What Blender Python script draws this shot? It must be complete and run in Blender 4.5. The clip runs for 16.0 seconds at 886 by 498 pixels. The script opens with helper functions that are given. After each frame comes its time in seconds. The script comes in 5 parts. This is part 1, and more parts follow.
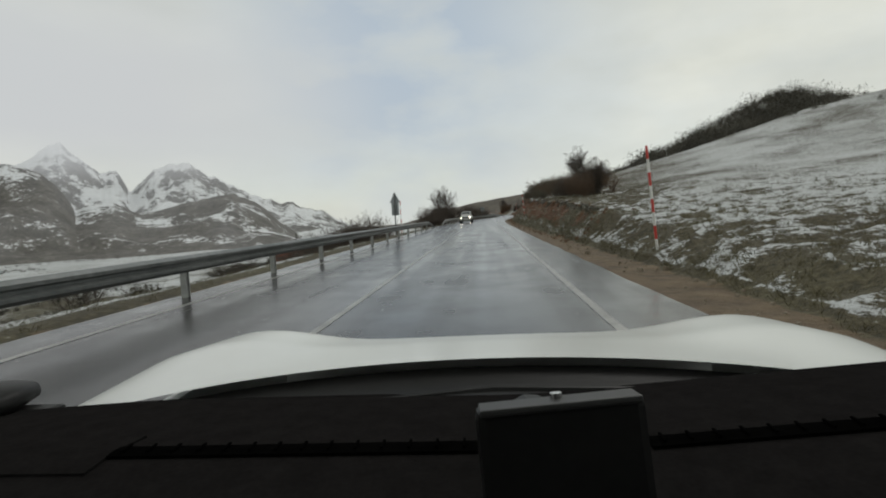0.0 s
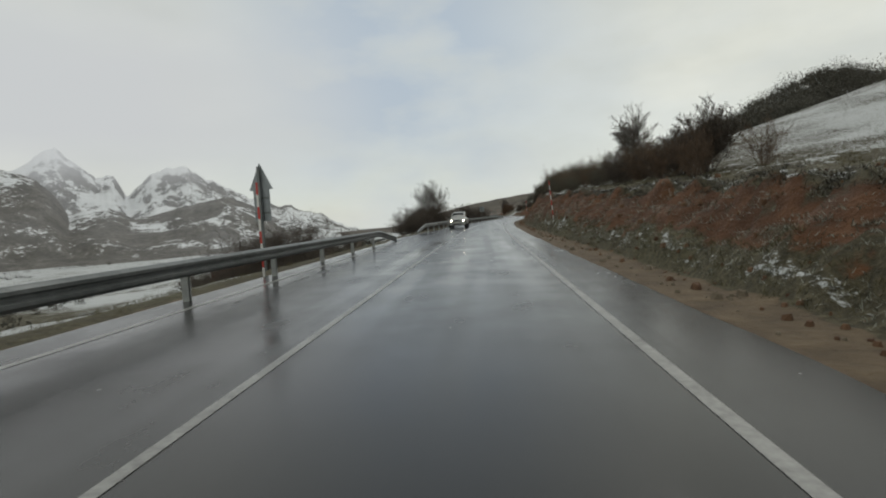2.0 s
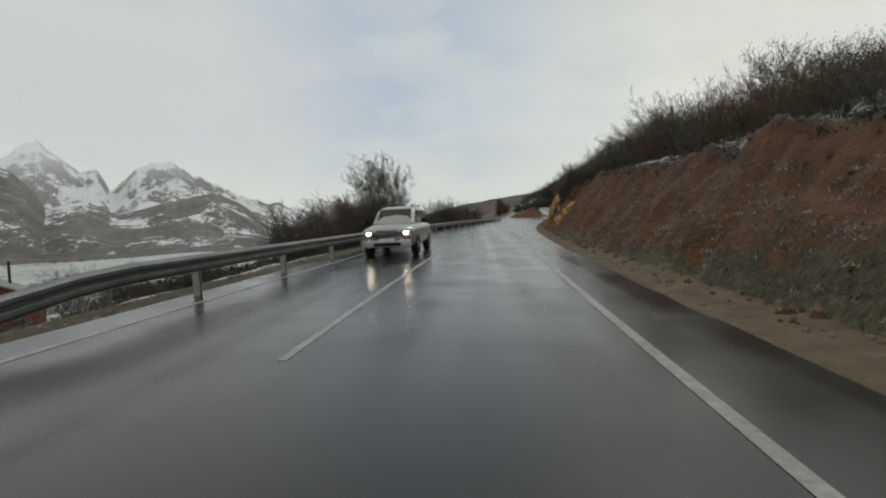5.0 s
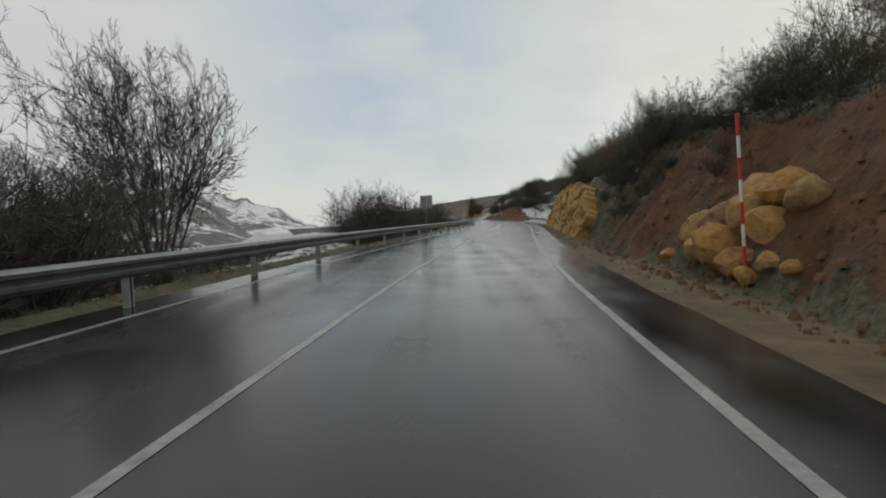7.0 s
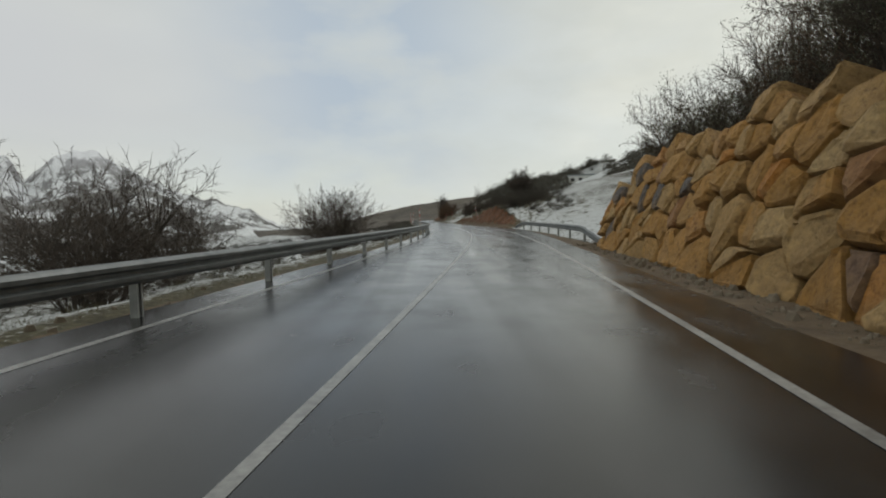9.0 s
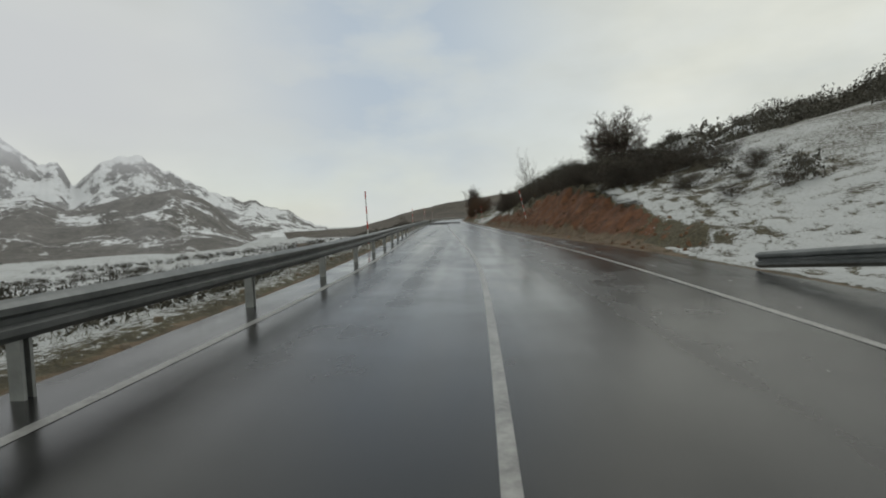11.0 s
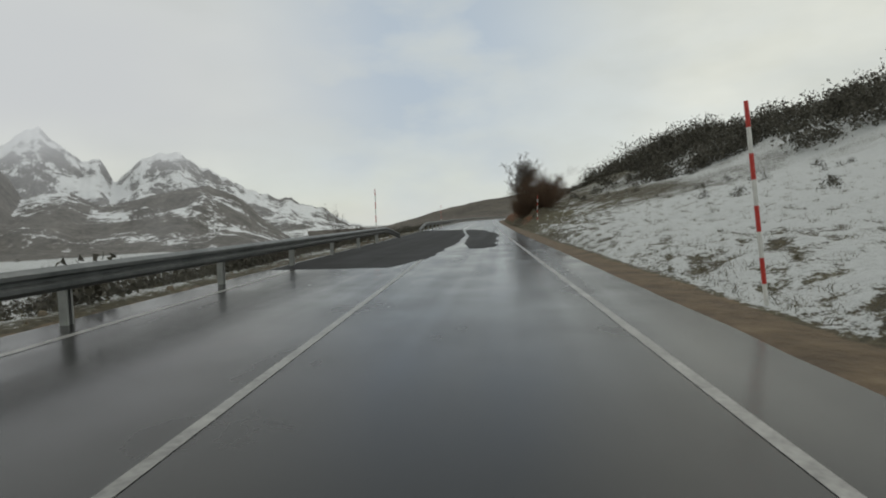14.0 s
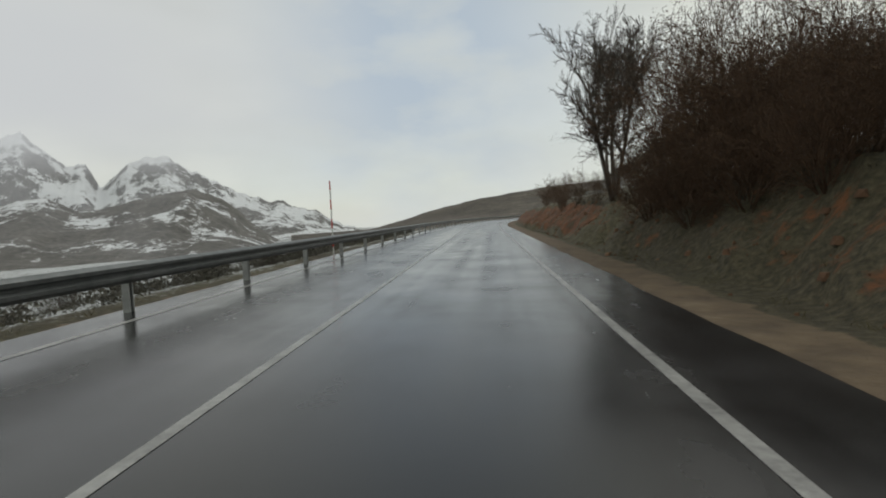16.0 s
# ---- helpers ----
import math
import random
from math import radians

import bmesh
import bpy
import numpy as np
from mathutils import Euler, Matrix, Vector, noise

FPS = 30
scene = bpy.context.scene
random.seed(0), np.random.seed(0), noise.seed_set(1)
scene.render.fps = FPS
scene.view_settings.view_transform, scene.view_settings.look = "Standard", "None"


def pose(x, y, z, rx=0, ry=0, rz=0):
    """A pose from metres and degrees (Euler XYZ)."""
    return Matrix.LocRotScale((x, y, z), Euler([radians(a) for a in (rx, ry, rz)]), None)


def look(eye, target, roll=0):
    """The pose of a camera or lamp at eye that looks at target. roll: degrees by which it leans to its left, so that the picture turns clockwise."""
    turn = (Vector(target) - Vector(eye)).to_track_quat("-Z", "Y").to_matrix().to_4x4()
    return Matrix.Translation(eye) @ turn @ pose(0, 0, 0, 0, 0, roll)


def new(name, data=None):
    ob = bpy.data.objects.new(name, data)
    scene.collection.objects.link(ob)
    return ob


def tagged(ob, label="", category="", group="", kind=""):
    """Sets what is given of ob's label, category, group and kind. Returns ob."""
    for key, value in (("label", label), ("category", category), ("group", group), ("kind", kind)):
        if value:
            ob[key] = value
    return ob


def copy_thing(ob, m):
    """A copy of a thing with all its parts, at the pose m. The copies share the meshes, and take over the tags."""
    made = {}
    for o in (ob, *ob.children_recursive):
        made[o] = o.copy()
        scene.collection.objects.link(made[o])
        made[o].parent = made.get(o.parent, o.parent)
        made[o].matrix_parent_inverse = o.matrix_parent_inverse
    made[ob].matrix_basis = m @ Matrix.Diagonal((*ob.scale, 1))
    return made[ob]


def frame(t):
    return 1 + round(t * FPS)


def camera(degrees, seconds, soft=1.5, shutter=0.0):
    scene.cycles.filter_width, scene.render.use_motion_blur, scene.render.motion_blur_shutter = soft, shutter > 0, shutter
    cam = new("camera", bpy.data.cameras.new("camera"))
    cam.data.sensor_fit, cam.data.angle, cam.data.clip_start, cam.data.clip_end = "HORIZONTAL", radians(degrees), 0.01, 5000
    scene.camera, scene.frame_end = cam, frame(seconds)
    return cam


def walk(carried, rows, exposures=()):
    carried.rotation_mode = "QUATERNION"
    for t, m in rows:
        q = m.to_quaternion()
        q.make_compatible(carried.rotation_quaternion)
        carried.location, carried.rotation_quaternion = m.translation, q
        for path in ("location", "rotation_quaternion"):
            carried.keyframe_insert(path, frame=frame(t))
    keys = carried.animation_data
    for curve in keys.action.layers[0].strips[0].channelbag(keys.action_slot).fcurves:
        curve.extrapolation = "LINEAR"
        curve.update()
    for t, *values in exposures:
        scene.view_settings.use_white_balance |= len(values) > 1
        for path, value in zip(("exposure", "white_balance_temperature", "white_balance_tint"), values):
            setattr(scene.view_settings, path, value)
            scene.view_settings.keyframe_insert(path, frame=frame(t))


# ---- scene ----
cam = camera(80.0, 16.0, soft=2.0)
# seconds, x, y, z, yaw, pitch, roll
PATH = [
    (0.0, 0.00, 0.00, 1.225, 4.52, -3.59, 3.00),
    (0.5, -0.00, 6.00, 1.225, 4.54, -3.55, 3.18),
    (1.0, -0.00, 12.00, 1.225, 4.56, -3.50, 3.36),
    (1.5, -0.01, 18.00, 1.225, 4.55, -3.46, 3.49),
    (2.0, -0.01, 24.00, 1.225, 4.54, -3.43, 3.62),
    (2.5, -0.01, 30.00, 1.225, 4.53, -3.40, 3.72),
    (3.0, -0.01, 36.01, 1.225, 4.53, -3.38, 3.79),
    (3.5, -0.01, 42.10, 1.225, 4.53, -3.38, 3.65),
    (4.0, -0.01, 48.34, 1.225, 4.47, -3.38, 3.46),
    (4.2, -0.00, 50.88, 1.225, 4.36, -3.38, 3.32),
    (4.7, 0.03, 57.38, 1.225, 3.97, -3.41, 2.93),
    (5.2, 0.12, 64.15, 1.225, 3.47, -3.44, 2.55),
    (5.8, 0.32, 72.69, 1.225, 2.73, -3.47, 2.13),
    (6.3, 0.59, 80.18, 1.225, 2.10, -3.49, 1.80),
    (6.6, 0.80, 84.84, 1.225, 1.58, -3.50, 1.62),
    (6.9, 1.07, 89.64, 1.225, 0.90, -3.52, 1.46),
    (7.2, 1.41, 94.62, 1.225, 0.15, -3.54, 1.33),
    (7.5, 1.83, 99.79, 1.225, -0.62, -3.56, 1.24),
    (7.8, 2.33, 105.12, 1.225, -1.36, -3.58, 1.19),
    (8.1, 2.92, 110.60, 1.225, -1.92, -3.53, 1.11),
    (8.4, 3.56, 116.21, 1.225, -2.20, -3.38, 0.98),
    (8.7, 4.24, 121.95, 1.225, -2.14, -3.33, 1.00),
    (9.0, 4.92, 127.83, 1.225, -1.83, -3.35, 1.09),
    (9.2, 5.36, 131.82, 1.225, -1.53, -3.36, 1.15),
    (9.6, 6.19, 139.98, 1.225, -0.83, -3.38, 1.32),
    (10.2, 7.27, 152.69, 1.225, 0.36, -3.41, 1.61),
    (10.8, 8.10, 165.96, 1.225, 1.75, -3.44, 1.91),
    (11.3, 8.56, 177.43, 1.225, 3.00, -3.48, 2.10),
    (11.6, 8.72, 184.49, 1.225, 3.80, -3.51, 1.75),
    (11.8, 8.77, 189.25, 1.225, 4.26, -3.48, 1.33),
    (12.0, 8.78, 194.07, 1.225, 4.64, -3.43, 1.00),
    (12.3, 8.75, 201.36, 1.225, 5.11, -3.32, 0.99),
    (12.6, 8.66, 208.72, 1.225, 5.45, -3.27, 1.28),
    (12.8, 8.57, 213.66, 1.225, 5.63, -3.31, 1.64),
    (13.0, 8.47, 218.63, 1.225, 5.76, -3.37, 1.92),
    (13.3, 8.30, 226.14, 1.225, 5.93, -3.50, 1.95),
    (13.6, 8.11, 233.69, 1.225, 6.08, -3.58, 1.83),
    (13.8, 7.97, 238.76, 1.225, 6.17, -3.54, 1.72),
    (14.0, 7.82, 243.84, 1.225, 6.26, -3.47, 1.61),
    (14.3, 7.59, 251.50, 1.225, 6.37, -3.26, 1.44),
    (14.6, 7.33, 259.21, 1.225, 6.48, -3.18, 1.14),
    (14.8, 7.16, 264.37, 1.225, 6.54, -3.28, 0.81),
    (15.0, 6.97, 269.55, 1.225, 6.56, -3.34, 0.54),
    (15.2, 6.79, 274.75, 1.225, 6.52, -3.28, 0.44),
    (15.4, 6.61, 279.97, 1.225, 6.41, -3.18, 0.49),
    (15.6, 6.44, 285.22, 1.225, 6.26, -3.19, 0.93),
    (15.8, 6.29, 290.48, 1.225, 6.07, -3.30, 1.73),
    (16.0, 6.15, 295.76, 1.225, 5.85, -3.44, 2.59),
]
walk(cam, [(r[0], pose(r[1], r[2], r[3], 90 + r[5], r[6], r[4])) for r in PATH], exposures=[(0.0, 0.0)])

# ---------------------------------------------------------------- sky and sun
world = bpy.data.worlds.new("overcast_sky")
scene.world = world
world.use_nodes = True


def sky_nodes():
    nt = world.node_tree
    nt.nodes.clear()
    out = nt.nodes.new("ShaderNodeOutputWorld")
    bg = nt.nodes.new("ShaderNodeBackground")
    sky = nt.nodes.new("ShaderNodeTexSky")
    sky.sky_type, sky.sun_disc = "NISHITA", False
    sky.sun_elevation, sky.sun_rotation = radians(38), radians(25)
    sky.altitude = 1100
    co = nt.nodes.new("ShaderNodeTexCoord")
    mp = nt.nodes.new("ShaderNodeMapping")
    mp.inputs["Scale"].default_value = (1.0, 1.0, 2.2)
    mp.inputs["Location"].default_value = (0.35, 0.12, 0.2)
    n1 = nt.nodes.new("ShaderNodeTexNoise")
    n1.inputs["Scale"].default_value, n1.inputs["Detail"].default_value, n1.inputs["Roughness"].default_value = 2.4, 6.0, 0.55
    ramp = nt.nodes.new("ShaderNodeValToRGB")
    ramp.color_ramp.elements[0].position, ramp.color_ramp.elements[1].position = 0.36, 0.62
    ramp.color_ramp.elements[0].color, ramp.color_ramp.elements[1].color = (0.86, 0.86, 0.86, 1), (1, 1, 1, 1)
    scale = nt.nodes.new("ShaderNodeMixRGB")
    scale.blend_type = "MULTIPLY"
    scale.inputs[0].default_value = 1.0
    scale.inputs[2].default_value = (0.11, 0.11, 0.11, 1)
    n2 = nt.nodes.new("ShaderNodeTexNoise")
    n2.inputs["Scale"].default_value, n2.inputs["Detail"].default_value = 5.0, 5.0
    cloud = nt.nodes.new("ShaderNodeMixRGB")
    cloud.inputs[1].default_value, cloud.inputs[2].default_value = (0.51, 0.535, 0.495, 1), (0.825, 0.838, 0.758, 1)
    mix = nt.nodes.new("ShaderNodeMixRGB")
    ln = nt.links.new
    ln(co.outputs["Generated"], mp.inputs["Vector"])
    ln(mp.outputs["Vector"], n1.inputs["Vector"])
    ln(mp.outputs["Vector"], n2.inputs["Vector"])
    ln(n1.outputs["Fac"], ramp.inputs["Fac"])
    ln(n2.outputs["Fac"], cloud.inputs[0])
    ln(sky.outputs["Color"], scale.inputs[1])
    ln(ramp.outputs["Color"], mix.inputs[0])
    ln(scale.outputs["Color"], mix.inputs[1])
    ln(cloud.outputs["Color"], mix.inputs[2])
    # a thin bright gap in the cloud ahead; sky strength lowered overhead to dim the ground
    gap = nt.nodes.new("ShaderNodeVectorMath")
    gap.operation = "DISTANCE"
    gap.inputs[1].default_value = (-0.13, 0.94, 0.31)
    ln(co.outputs["Generated"], gap.inputs[0])
    gr = nt.nodes.new("ShaderNodeMapRange")
    gr.interpolation_type = "SMOOTHSTEP"
    for k, val in (("From Min", 0.06), ("From Max", 0.46), ("To Min", 1.0), ("To Max", 0.0)):
        gr.inputs[k].default_value = val
    ln(gap.outputs["Value"], gr.inputs["Value"])
    th = nt.nodes.new("ShaderNodeMath")
    th.operation, th.use_clamp = "MULTIPLY_ADD", True
    th.inputs[1].default_value, th.inputs[2].default_value = 5.2, -1.75
    both = nt.nodes.new("ShaderNodeMath")
    both.operation = "ADD"
    half = nt.nodes.new("ShaderNodeMath")
    half.operation = "MULTIPLY"
    half.inputs[1].default_value = 0.5
    ln(n1.outputs["Fac"], both.inputs[0])
    ln(n2.outputs["Fac"], both.inputs[1])
    ln(both.outputs[0], half.inputs[0])
    ln(half.outputs[0], th.inputs[0])
    am = nt.nodes.new("ShaderNodeMath")
    am.operation, am.use_clamp = "MULTIPLY", True
    ln(th.outputs[0], am.inputs[0])
    ln(gr.outputs["Result"], am.inputs[1])
    thin = nt.nodes.new("ShaderNodeMixRGB")
    thin.inputs[2].default_value = (0.45, 0.525, 0.60, 1)
    ln(am.outputs[0], thin.inputs[0])
    ln(mix.outputs["Color"], thin.inputs[1])
    sep = nt.nodes.new("ShaderNodeSeparateXYZ")
    ln(co.outputs["Generated"], sep.inputs["Vector"])
    zr = nt.nodes.new("ShaderNodeMapRange")
    for k, val in (("From Min", 0.30), ("From Max", 0.85), ("To Min", 1.0), ("To Max", 0.80)):
        zr.inputs[k].default_value = val
    ln(sep.outputs["Z"], zr.inputs["Value"])
    ln(thin.outputs["Color"], bg.inputs["Color"])
    ln(zr.outputs["Result"], bg.inputs["Strength"])
    ln(bg.outputs["Background"], out.inputs["Surface"])


sky_nodes()
sun = new("sun", bpy.data.lights.new("sun", "SUN"))
sun.data.energy, sun.data.angle, sun.data.color = 0.5, radians(25), (1.0, 0.97, 0.93)
sun.matrix_world = look((60, 120, 160), (0, 0, 0))

# ---------------------------------------------------------------- the road's line
CENTRE = [(-1.96, -40.0), (-1.96, -24.0), (-1.96, -8.0), (-1.96, 8.0), (-1.97, 24.0), (-1.97, 40.0), (-1.93, 56.0), (-1.64, 72.0), (-0.96, 87.98), (0.32, 103.93), (2.4, 119.79), (4.78, 135.61), (6.88, 151.47), (8.36, 167.4), (8.77, 183.38), (7.98, 199.36), (7.19, 215.34), (6.57, 231.32), (5.95, 247.31), (5.33, 263.3), (4.72, 279.29), (4.21, 295.28), (3.83, 311.28), (3.47, 327.27), (3.1, 343.27), (2.93, 359.27)]


def line_table():
    pts = np.array(CENTRE)
    heading = math.atan2(*(pts[-1] - pts[-2]))
    p, more = pts[-1].copy(), []
    for k in range(12):
        heading += radians(2.6 if k < 9 else 0.0)
        p = p + 16 * np.array([math.sin(heading), math.cos(heading)])
        more.append(p.copy())
    pts = np.vstack([pts, more])
    st = -40 + 16.0 * np.arange(len(pts))
    fine = np.arange(-40, st[-1], 1.0)
    x, y = np.interp(fine, st, pts[:, 0]), np.interp(fine, st, pts[:, 1])
    w = np.hanning(25)[1:-1]
    w = w / w.sum()
    k = 11

    def soft_line(a):
        pad = np.concatenate([2 * a[0] - a[k:0:-1], a, 2 * a[-1] - a[-2:-k - 2:-1]])
        return np.convolve(pad, w, "valid")

    return fine, soft_line(x), soft_line(y)


LS, LX, LY = line_table()
S_END = float(LS[-1])


def road_xy(s, q):
    """Plan coordinates of a place s metres along the road's centre line and q metres to its right."""
    s, q = np.asarray(s, float), np.asarray(q, float)
    x, y = np.interp(s, LS, LX), np.interp(s, LS, LY)
    dx = np.interp(s + 2, LS, LX) - np.interp(s - 2, LS, LX)
    dy = np.interp(s + 2, LS, LY) - np.interp(s - 2, LS, LY)
    n = np.hypot(dx, dy)
    nx, ny = dy / n, -dx / n
    far = np.clip((np.abs(q) - 40) / 120, 0, 1)
    nx, ny = nx * (1 - far) + far, ny * (1 - far)
    return x + nx * q, y + ny * q


def rp(s, q, z=0.0):
    x, y = road_xy(s, q)
    return Vector((float(x), float(y), float(z)))


def heading_at(s):
    a, b = rp(s - 1, 0), rp(s + 1, 0)
    return math.degrees(math.atan2(-(b.x - a.x), b.y - a.y))


def rpose(s, q, z=0.0, turn=0.0):
    """A pose on the road's grid: +y ahead, +x to the right of the road."""
    p = rp(s, q, z)
    return pose(p.x, p.y, p.z, 0, 0, heading_at(s) + turn)


def hash_noise(x, y, scale, seed=0.0):
    """Smooth value noise on arrays, -1 to 1."""
    x, y = np.asarray(x) * scale + seed * 17.3, np.asarray(y) * scale + seed * 9.7
    xi, yi = np.floor(x), np.floor(y)
    fx, fy = x - xi, y - yi
    fx, fy = fx * fx * (3 - 2 * fx), fy * fy * (3 - 2 * fy)

    def h(a, b):
        v = np.sin(a * 127.1 + b * 311.7 + seed * 74.7) * 43758.5453
        return (v - np.floor(v)) * 2 - 1

    return (h(xi, yi) * (1 - fx) + h(xi + 1, yi) * fx) * (1 - fy) + (h(xi, yi + 1) * (1 - fx) + h(xi + 1, yi + 1) * fx) * fy


def fbm(x, y, scale, octaves=4, seed=0.0):
    v, a = 0, 1.0
    for o in range(octaves):
        v = v + a * hash_noise(x, y, scale * 2 ** o, seed + o)
        a *= 0.5
    return v


# height of the cut bank on the right, its foot and the slope of the hillside above, along the road
BANK_S = [-60, 5, 20, 30, 38, 47, 55, 67, 80, 95, 112, 122, 140, 147, 152, 184, 192, 204, 213, 225, 236, 244, 252, 296, 303, 318, 330, 350, 560]
BANK_H = [0.0, 0.25, 0.85, 1.25, 1.6, 1.75, 2.05, 2.25, 2.5, 3.0, 3.4, 3.3, 3.2, 2.4, 0.1, 0.1, 0.9, 2.5, 2.6, 1.9, 1.5, 1.1, 0.2, 0.2, 1.6, 1.5, 1.6, 1.6, 1.2]
BANK_F = [5.4, 5.4, 5.4, 5.4, 5.4, 5.4, 5.5, 5.5, 5.4, 5.3, 5.3, 5.3, 5.5, 5.8, 6.2, 7.0, 6.2, 5.6, 5.4, 5.4, 5.4, 5.4, 5.4, 5.4, 5.8, 5.7, 5.6, 5.4, 5.4]
HILL_G = [0.095, 0.085, 0.08, 0.08, 0.085, 0.10, 0.12, 0.18, 0.25, 0.25, 0.25, 0.25, 0.25, 0.2, 0.10, 0.12, 0.2, 0.24, 0.25, 0.25, 0.25, 0.23, 0.22, 0.2, 0.2, 0.2, 0.2, 0.15, 0.12]


def bank_height(s):
    return np.interp(s, BANK_S, BANK_H)


def bank_foot(s):
    return np.interp(s, BANK_S, BANK_F) + 0.7 * np.exp(-((np.asarray(s, float) - 101.5) / 4.0) ** 4)


def tussock(x, y):
    """Height of the small humps of turf, 0 to about 0.25 m."""
    a = hash_noise(x + 0.4 * hash_noise(x, y, 0.9, 31), y, 2.3, 32)
    return 0.10 * (1 - np.abs(a)) + 0.05 * hash_noise(x, y, 4.3, 33)


def turf_share(s, q):
    return np.interp(s, [-60, 48, 62, 112, 150, 186, 244, 300, 340], [1, 1, 0.5, 0.3, 0.5, 0.8, 0.8, 0.8, 0]) * np.clip((q - 5.2) / 0.7, 0, 1) * np.clip((20 - q) / 6, 0, 1)


def ground_z(s, q, rough=True):
    s, q = np.broadcast_arrays(np.asarray(s, float), np.asarray(q, float))
    h, foot, g = bank_height(s), bank_foot(s), np.interp(s, BANK_S, HILL_G)
    run = (0.9 + 0.62 * h) * np.interp(s, [111, 116, 149, 152], [1, 0.55, 0.55, 1])
    foot = foot + np.interp(s, [111, 116, 149, 152], [0, 0.45, 0.45, 0])
    u = np.clip((q - foot) / run, 0, 1)
    up = np.where(u < 0.12, u * 1.6, np.where(u < 0.86, 0.192 + (u - 0.12) * 1.03, 0.954 + 0.33 * (u - 0.86))) * h
    over = np.maximum(q - foot - run * 0.6, 0)
    # first field: an even slope to a low crest; later fields: a shelf, then a steep scrubby hill
    even = g * np.where(over < 52, over, 52 + 10 * (1 - np.exp(-np.maximum(over - 52, 0) / 20)))
    flat = np.interp(s, [260, 300, 330, 345, 360], [25, 23, 20, 11, 6])
    steep = np.interp(s, [260, 330, 350], [0.45, 0.42, 0.40])
    shelf = 0.2 * np.minimum(over, flat) + steep * np.clip(over - flat, 0, 30) + 8 * (1 - np.exp(-np.maximum(over - 66, 0) / 40))
    late = np.interp(s, [205, 240, 270], [0, 0.3, 1])
    hill = even * (1 - late) + shelf * late
    hill = hill + 23 * np.exp(-((s - 182) / 38) ** 2 - ((q - 98) / 30) ** 2) * (q > 0)
    # a levelled place for the white house
    yard = np.exp(-(((s - 290) ** 2 + (q - 50) ** 2) / 90.0) ** 2)
    hill = hill * (1 - yard) + 10.6 * yard
    right = up + hill
    d = np.maximum(-q - 4.7, 0)
    left = -np.interp(d, [0, 2, 8, 22, 56, 150, 400, 1200, 4000], [0, 0.35, 1.7, 4.4, 10.5, 26, 44, 50, 52])
    z = np.where(q > 0, right, left) - 0.03
    if rough:
        x, y = road_xy(s, q)
        amp = np.clip((np.abs(q) - 4.6) / 2.5, 0, 1)
        face = (u > 0.02) * (u < 1) * np.clip(h, 0, 1.5)
        z = z + amp * (0.10 * fbm(x, y, 0.5, 3, 1) + 0.06 * fbm(x, y, 1.7, 2, 5)) + 0.17 * face * fbm(x, y, 1.1, 4, 8) + 0.05 * face * fbm(x, y, 3.4, 2, 9)
        z = z + tussock(x, y) * turf_share(s, q)
        z = z + np.clip((np.abs(q) - 25) / 60, 0, 1) * 1.2 * fbm(x, y, 0.03, 3, 3)
    z = np.where(np.abs(q) < 4.2, -0.09, z)
    gap = np.exp(-((s - 58) / 14) ** 4) * (q < -4.8)
    z = z - gap * np.interp(-q, [4.8, 7, 14, 24, 34], [0, 0.9, 1.9, 1.2, 0])
    return z


def gz(s, q):
    return float(ground_z(s, q))


# ---------------------------------------------------------------- materials
def material(name, rough=0.8, metal=0.0):
    m = bpy.data.materials.new(name)
    m.use_nodes = True
    b = m.node_tree.nodes["Principled BSDF"]
    b.inputs["Roughness"].default_value, b.inputs["Metallic"].default_value = rough, metal
    return m, m.node_tree, b


def tex(nt, kind, scale, detail=4.0, rough=0.55, vector=None):
    n = nt.nodes.new("ShaderNodeTexNoise" if kind == "noise" else "ShaderNodeTexVoronoi")
    n.inputs["Scale"].default_value = scale
    if kind == "noise":
        n.inputs["Detail"].default_value, n.inputs["Roughness"].default_value = detail, rough
    if vector is None:
        vector = nt.nodes.new("ShaderNodeTexCoord").outputs["Object"]
    nt.links.new(vector, n.inputs["Vector"])
    return n.outputs["Fac"] if kind == "noise" else n.outputs["Distance"]


def ramp_of(nt, fac, stops):
    r = nt.nodes.new("ShaderNodeValToRGB")
    els = r.color_ramp.elements
    while len(els) < len(stops):
        els.new(0.5)
    for e, (p, c) in zip(els, stops):
        e.position, e.color = p, (*c, 1) if len(c) == 3 else c
    nt.links.new(fac, r.inputs["Fac"])
    return r.outputs["Color"]


def mixed(nt, fac, a, b, mode="MIX"):
    m = nt.nodes.new("ShaderNodeMixRGB")
    m.blend_type = mode
    for i, v in enumerate((fac, a, b)):
        if isinstance(v, bpy.types.NodeSocket):
            nt.links.new(v, m.inputs[i])
        elif i == 0:
            m.inputs[0].default_value = v
        else:
            m.inputs[i].default_value = (*v, 1)
    return m.outputs["Color"]


def calc(nt, op, a, b=0.0, clamp=False):
    m = nt.nodes.new("ShaderNodeMath")
    m.operation, m.use_clamp = op, clamp
    for i, v in enumerate((a, b)):
        if isinstance(v, bpy.types.NodeSocket):
            nt.links.new(v, m.inputs[i])
        else:
            m.inputs[i].default_value = v
    return m.outputs["Value"]


def bumped(nt, b, height, strength=0.4, distance=0.02):
    n = nt.nodes.new("ShaderNodeBump")
    n.inputs["Strength"].default_value, n.inputs["Distance"].default_value = strength, distance
    nt.links.new(height, n.inputs["Height"])
    nt.links.new(n.outputs["Normal"], b.inputs["Normal"])


